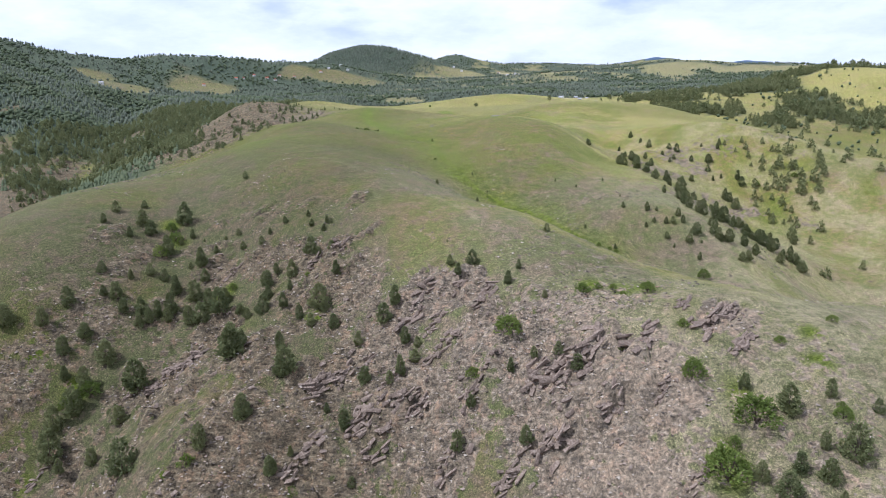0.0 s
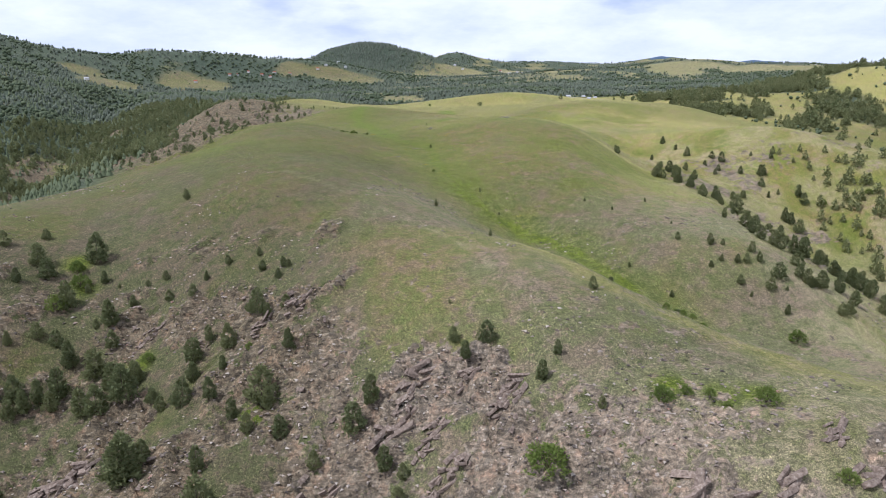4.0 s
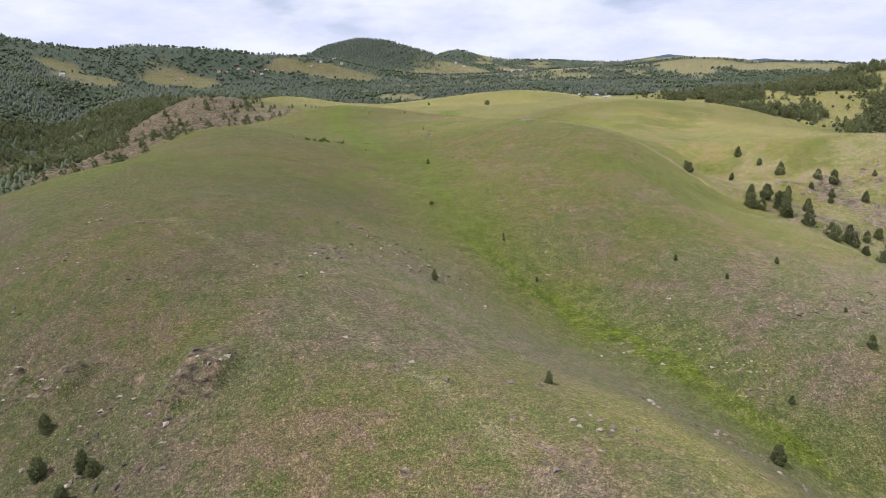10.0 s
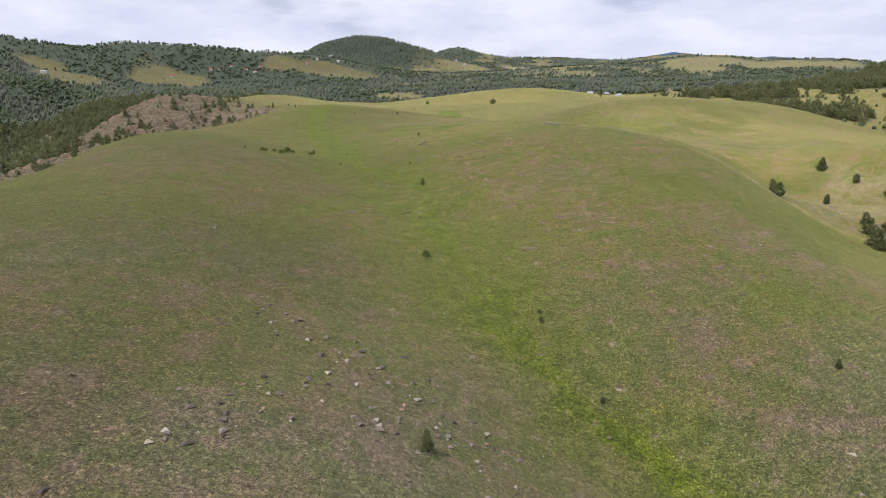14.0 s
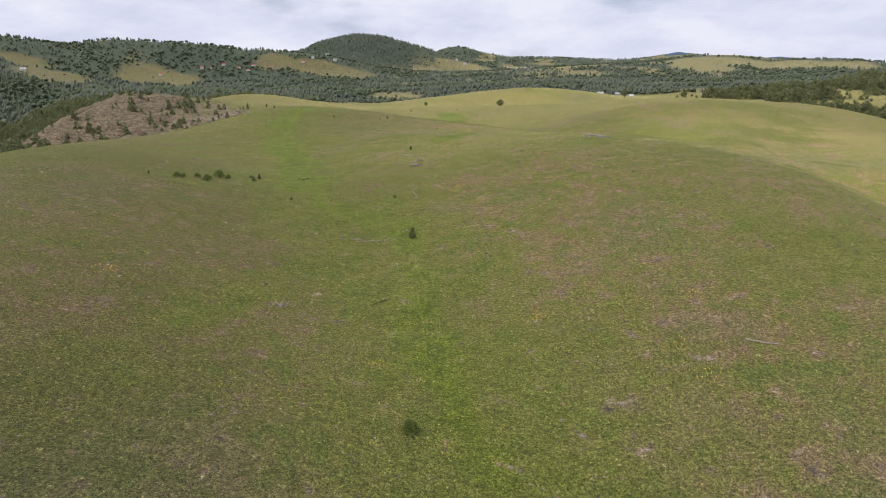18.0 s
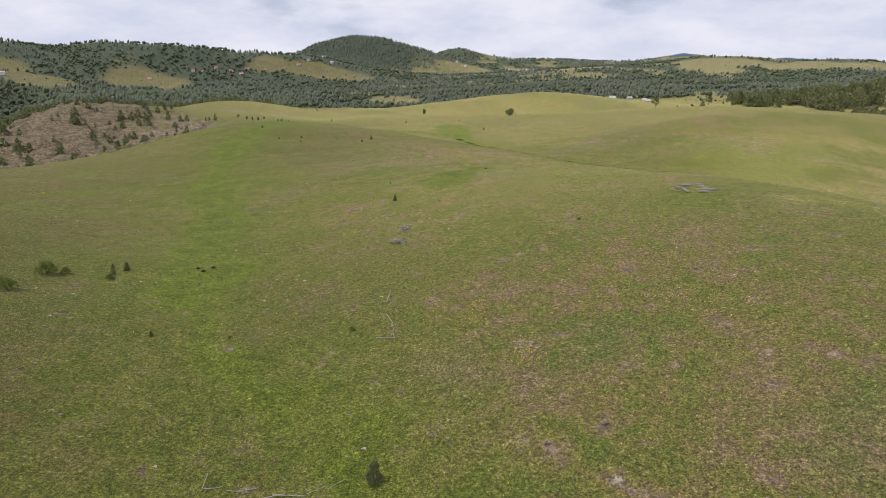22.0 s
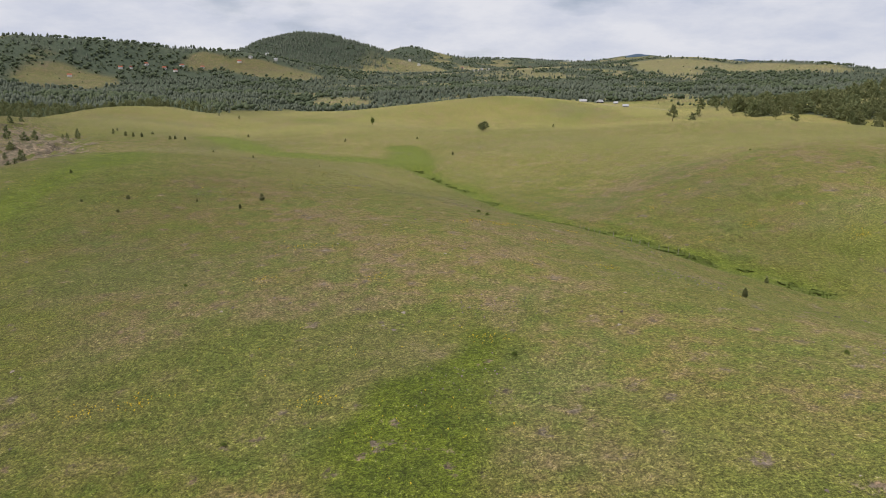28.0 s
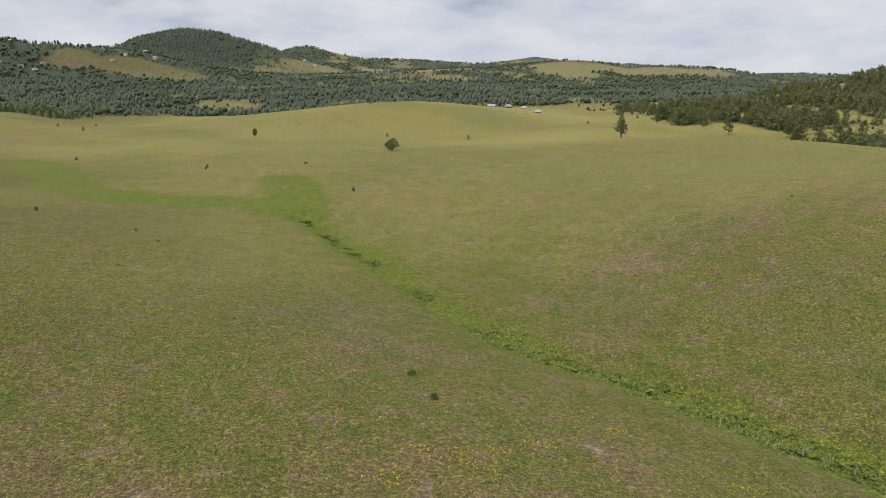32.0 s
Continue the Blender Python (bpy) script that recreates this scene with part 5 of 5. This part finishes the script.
fence = heap("fallen_fence", -17.0, 541.8, "fallen weathered rail fence lying across the hollow", "fence")
for px, py, turn, tip in [(-6.5, 0.6, 10, 0), (-4.0, 0.2, -6, 3), (-1.2, -0.4, 14, -4), (1.4, -0.2, 5, 6), (3.4, 0.5, 24, -10), (-7.5, 0.9, 80, -35), (-2.6, 0.8, 40, 12), (5.2, 1.2, 30, -14)]:
    lay(fence, px, py, 0.0, turn, tip, chance.randrange(5), "rail")
fence = heap("fallen_fence", -8.6, 574.5, "line of fallen fence rails and broken posts", "fence")
for px, py, turn, tip in [(0.0, -4.6, 5, 0), (0.4, -2.2, 95, 3), (-0.3, 0.6, 110, -4), (0.5, 3.0, 100, 5), (-0.4, 5.4, 75, 0), (0.2, -0.8, 88, 2), (-1.0, 7.5, 80, -20), (0.7, -4.0, 100, 4)]:
    lay(fence, px, py, 0.02, turn, tip, chance.randrange(5), "rail")
fence = heap("fallen_fence", -10.5, 590.0, "thin broken fence rails half hidden in grass", "fence")
for px, py, turn in [(0.3, -3.0, 4), (-1.2, 3.6, 85), (-1.0, 6.4, 93)]:
    lay(fence, px, py, 0.0, turn, -6, 0, "rail")
for lx, ly, turn in [(45.4, 486.4, -28), (-12.6, 631.5, 10), (-21.0, 640.0, 0)]:
    one = heap("fallen_log", lx, ly, "single pale weathered log lying in the grass", "log")
    lay(one, 0, 0, 0.0, turn, 0, 3)


dead = heap("dead_branch", -28.2, 501.2, "bleached silver dead branches lying on the pasture", "branch")
for k in range(11):
    a = 25 + 13 * k + chance.uniform(-9, 9)
    lay(dead, 0.75 * math.cos(radians(a)), 0.75 * math.sin(radians(a)), 0.04, a, chance.uniform(-16, -2), k % 3, "pole")
dark = heap("dead_branch", -12.0, 508.6, "dark broken branch lying in the green hollow", "branch")
for px, py, turn in [(-0.8, -1.0, 52), (0.7, 0.9, 48), (0.2, 0.2, 20)]:
    lay(dark, px, py, 0.02, turn, -4, 1, "pole").data = log_mesh("pole", 2.2, 0.07, 0.14, 31)
    dark.children[-1].data.materials[0] = BARK


def tussock(x, y, size, seed):
    """A dense clump of long grass with a straw-coloured skirt."""
    root = heap("grass_tussock", x, y, "rounded clump of long green grass with straw edges", "grass clump")
    tagged(root, group="grass clumps in the hollow")
    rng = np.random.default_rng(seed)
    for name, material, count, low, high in (("blades", MEADOW, 260, 0.4, 0.8), ("straw", DRYGRASS, 120, 0.15, 0.4)):
        tris = []
        for k in range(count):
            g, r = rng.random() * 6.283, size * (0.5 * rng.random() ** 0.5 if name == "blades" else 0.45 + 0.25 * rng.random())
            c = np.array([math.cos(g) * r, math.sin(g) * r, 0.0])
            tip = c * (1.5 if name == "blades" else 1.7) + np.array([0, 0, size * rng.uniform(low, high) * 0.6])
            side = np.array([-math.sin(g), math.cos(g), 0.0]) * 0.05
            tris.append(np.stack([c - side, c + side, tip]))
        part(name, tri_soup(name, np.stack(tris), material), root)
    return root


for k, (px, py, size) in enumerate([(-46.2, 601.6, 0.5), (-43.6, 602.2, 0.6), (-44.6, 599.8, 0.5)]):
    tussock(px, py, size, 300 + k)


def post_thing(x, y, high, lean, seed):
    random.seed(seed)
    root = heap("fence_post", x, y, "split grey wooden fence post beside the stream", "fence post")
    v, f = taper((0, 0, -0.3), (0.03, 0.0, high), 0.075, 0.055, 6, 0.02, 4)
    part("stake", mesh_from("stake", v, f, OLD_WOOD), root)
    v, f = taper((-0.05, 0, high * 0.8), (0.09, 0.05, high * 0.8), 0.012, 0.012, 5, 0.0, 2)
    part("staple", mesh_from("staple", v, f, STEEL), root)
    root.rotation_euler = (radians(lean), radians(-lean * 0.6), 0)
    return tagged(root, group="posts along the stream")


for k, (px, py, high, lean) in enumerate([(47.8, 781.1, 1.2, 2), (48.4, 779.5, 1.2, 1), (49.2, 778.0, 1.1, -10), (50.2, 776.0, 0.9, 24), (51.0, 774.4, 0.9, -18), (53.0, 769.9, 1.4, -5), (55.0, 767.0, 0.7, 30), (55.9, 765.2, 1.4, 2),
                                          (57.5, 763.8, 1.2, 3), (59.2, 762.6, 1.2, 1), (61.0, 760.8, 1.1, 2), (62.6, 759.2, 1.3, -4), (64.0, 757.0, 1.6, 4), (65.8, 755.2, 1.2, 0)]):
    post_thing(px, py, high, lean, 100 + k)
post_thing(-15.5, 642.8, 1.4, 1, 130)["label"] = "lone grey wooden post standing in the pasture"

# ---- houses ----


def prism(bm, x0, x1, y0, y1, z0, z1):
    v = [bm.verts.new(p) for p in ((x0, y0, z0), (x1, y0, z0), (x1, y1, z0), (x0, y1, z0), (x0, y0, z1), (x1, y0, z1), (x1, y1, z1), (x0, y1, z1))]
    for f in ((0, 3, 2, 1), (4, 5, 6, 7), (0, 1, 5, 4), (1, 2, 6, 5), (2, 3, 7, 6), (3, 0, 4, 7)):
        bm.faces.new([v[i] for i in f])


def boxes_mesh(name, boxes, material):
    bm = bmesh.new()
    for b in boxes:
        prism(bm, *b)
    me = bpy.data.meshes.new(name)
    bm.to_mesh(me)
    bm.free()
    me.materials.append(material)
    return me


def house_kind(name, w, d, wall_h, roof_h, wall, roof, label, group=""):
    root = new(name)
    part("wall", boxes_mesh("wall", [(-w / 2, w / 2, -d / 2, d / 2, -1.5, wall_h)], wall), root)
    e = 0.5
    v = [(-w / 2 - e, -d / 2 - e, wall_h - 0.2), (w / 2 + e, -d / 2 - e, wall_h - 0.2), (w / 2 + e, d / 2 + e, wall_h - 0.2), (-w / 2 - e, d / 2 + e, wall_h - 0.2), (-w / 2 - e, 0, wall_h + roof_h), (w / 2 + e, 0, wall_h + roof_h)]
    part("roof", mesh_from("roof", v, [(0, 1, 5, 4), (2, 3, 4, 5), (1, 2, 5), (3, 0, 4), (3, 2, 1, 0)], roof), root)
    part("door", boxes_mesh("door", [(-0.5, 0.5, -d / 2 - 0.06, -d / 2, 0, 2.0)], DARK_WOOD), root)
    for s in (-1, 1):
        part("window", boxes_mesh("window", [(s * w * 0.3 - 0.5, s * w * 0.3 + 0.5, -d / 2 - 0.05, -d / 2, 0.9, 2.0)], DARK_WOOD), root)
    if name == "house":
        part("chimney", boxes_mesh("chimney", [(w * 0.2, w * 0.2 + 0.7, -0.35, 0.35, wall_h, wall_h + roof_h + 0.7)], RED_ROOF), root)
    return tagged(root, label, "house", group)


CABIN = house_kind("cabin", 11, 7, 2.6, 3.0, WALL_PAINT, TIN_ROOF, "small pale cabin with a grey tin roof on the pasture", "cabins on the pasture")
BARN = house_kind("barn", 8, 6, 1.6, 3.2, DARK_WOOD, TIN_ROOF, "low wooden barn with a weathered grey roof", "cabins on the pasture")
RED_HOUSE = house_kind("house", 11, 9, 4.5, 3.2, WALL_PAINT, RED_ROOF, "white farmhouse with a red tiled roof among trees", "houses on the far hills")
WHITE_HOUSE = house_kind("house", 12, 9, 5.5, 2.6, WALL_PAINT, TIN_ROOF, "white village house with a grey roof on the hill", "houses on the far hills")


def settle(kind, x, y, turn, size=1.0):
    copy_thing(kind, Matrix.LocRotScale((x, y, ground_z(x, y)[0] + 0.4), Euler((0, 0, radians(turn))), (size, size, size)))


for kind, hx, hy, turn, size in [(CABIN, 300, 1654, -18, 1.0), (BARN, 352, 1730, 30, 1.2), (BARN, 291, 1577, 15, 0.8), (BARN, 314, 1497, -12, 0.9), (BARN, 385, 1745, -30, 0.9)]:
    settle(kind, hx, hy, turn, size)
for hx, hy, turn in [(-852, 2766, 20), (-826, 2780, 100), (-795, 2826, 60), (-740, 2828, 10), (-705, 2826, 80), (-546, 3027, 35), (-700, 2880, 50), (-640, 2900, 15), (-930, 2600, 30)]:
    settle(RED_HOUSE, hx, hy, turn, 1.1)
for hx, hy, turn in [(-438, 3134, 15), (-520, 3090, 70), (76, 3950, 5), (120, 3900, 50), (-1100, 2150, 40), (-480, 3200, 20)]:
    settle(WHITE_HOUSE, hx, hy, turn, 1.1)
for k in range(34):
    a = chance.random()
    settle(WHITE_HOUSE if k % 4 else RED_HOUSE, 360 + 330 * a + chance.uniform(-25, 25), 3950 - 150 * a + chance.uniform(-160, 160), chance.uniform(0, 180), 1.25)
put_away([CABIN, BARN, RED_HOUSE, WHITE_HOUSE])


def mast(x, y, high):
    root = heap("radio_mast", x, y, "thin steel radio mast on the wooded summit", "mast")
    for k in range(3):
        a = 2.094 * k
        v, f = taper((1.6 * math.cos(a), 1.6 * math.sin(a), -1), (0.2 * math.cos(a), 0.2 * math.sin(a), high), 0.18, 0.1, 5, 0, 2)
        part("leg", mesh_from("leg", v, f, STEEL), root)
    for k in range(1, 7):
        z = high * k / 7
        r = 1.6 - 1.4 * k / 7
        v, f = taper((-r, 0, z), (r, 0.2, z), 0.1, 0.1, 5, 0, 2)
        part("brace", mesh_from("brace", v, f, STEEL), root)
    return tagged(root, group="masts on the summit")


mast(-392, 4150, 34)
mast(-360, 4140, 28)
mast(-330, 4160, 26)

# ---- single trees and far marks ----


def rounded(seed, spread, low):
    """A broadleaf crown of leafy clumps with gaps."""
    rng = np.random.default_rng(seed)
    tris = []
    for k in range(90):
        d = rng.normal(size=3)
        d /= np.linalg.norm(d)
        r = 0.55 + 0.45 * rng.random() ** 0.5
        c = np.array([d[0] * spread * r, d[1] * spread * r, low + (0.97 - low) * (0.5 + 0.5 * d[2] * r)])
        tris.append(sprays(c, d + np.array([0, 0, 0.3]), 0.11, 6, rng))
    return np.concatenate(tris)


def lone_tree(name, x, y, high, spread, low, seed, label):
    root = heap(name, x, y, label, "tree")
    root.scale = (high, high, high)
    part("trunk", stem(0.8, 0.025, seed), root)
    random.seed(seed)
    for k in range(4):
        a = 1.6 * k + seed
        v, f = taper((0, 0, low + 0.06 * k), (spread * 0.7 * math.cos(a), spread * 0.7 * math.sin(a), low + 0.22 + 0.08 * k), 0.012, 0.004, 5, 0.01, 3)
        part("limb", mesh_from("limb", v, f, BARK, True), root)
    part("crown", tri_soup("crown", rounded(seed, spread, low), SHRUB_LEAVES if name == "birch_tree" else NEEDLES), root)
    return root


lone_tree("birch_tree", *BIRCH, 0.20, 0.25, 4, "thin young birch standing alone on the rise")
lone_tree("lone_tree", 53, 1012, 6.0, 0.52, 0.12, 9, "low rounded dark green tree alone in the dale")


def ribbon(name, line, wide, material, label):
    """A worn track laid over the ground."""
    p = np.asarray(line, float)
    pts = [p[k] + (p[k + 1] - p[k]) * j / 12 for k in range(len(p) - 1) for j in range(12)] + [p[-1]]
    verts, faces = [], []
    for k, q in enumerate(pts):
        d = pts[min(k + 1, len(pts) - 1)] - pts[max(k - 1, 0)]
        d = np.array([-d[1], d[0]]) / np.hypot(*d)
        for s in (-1, -0.3, 0.3, 1):
            v = q + d * s * wide / 2
            verts.append((v[0], v[1], ground_z(*v)[0] + (0.25 if abs(s) < 0.5 else 0.05)))
        if k:
            faces += [(4 * k - 4 + j, 4 * k - 3 + j, 4 * k + 1 + j, 4 * k + j) for j in range(3)]
    ob = new(name, mesh_from(name, verts, faces, material, True))
    return tagged(ob, label, "track", kind="structure")


DUST = plain_material("dusty_track", [(0.3, (0.22, 0.19, 0.13)), (0.5, (0.30, 0.27, 0.19)), (0.7, (0.38, 0.35, 0.27))], 0.6)
ribbon("track", [(306, 1690), (322, 1625), (338, 1568), (346, 1520), (344, 1463), (330, 1400), (316, 1349)], 4.5, DUST, "pale dusty farm track across the pasture")


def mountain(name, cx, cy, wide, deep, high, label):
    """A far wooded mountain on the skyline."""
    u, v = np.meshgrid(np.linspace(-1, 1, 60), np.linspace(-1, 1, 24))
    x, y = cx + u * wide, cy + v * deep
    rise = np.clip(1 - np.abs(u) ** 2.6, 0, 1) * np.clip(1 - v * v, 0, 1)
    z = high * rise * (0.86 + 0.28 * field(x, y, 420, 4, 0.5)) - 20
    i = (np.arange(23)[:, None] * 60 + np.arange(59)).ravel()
    ob = new(name, mesh_from(name, np.stack([x, y, z], 2).reshape(-1, 3), np.stack([i, i + 1, i + 61, i + 60], 1), HAZE_BLUE_WOOD, True))
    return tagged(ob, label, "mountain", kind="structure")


# Blue stands for the haze of distance, painted into the forest colour.
HAZE_BLUE_WOOD = plain_material("hazed_distant_forest", [(0.35, (0.060, 0.095, 0.145)), (0.5, (0.078, 0.115, 0.165)), (0.65, (0.098, 0.132, 0.180))], 0.01)
mountain("backdrop_mountain", 1483, 4565, 330, 150, 345, "distant wooded mountain coloured haze blue beyond the hills")
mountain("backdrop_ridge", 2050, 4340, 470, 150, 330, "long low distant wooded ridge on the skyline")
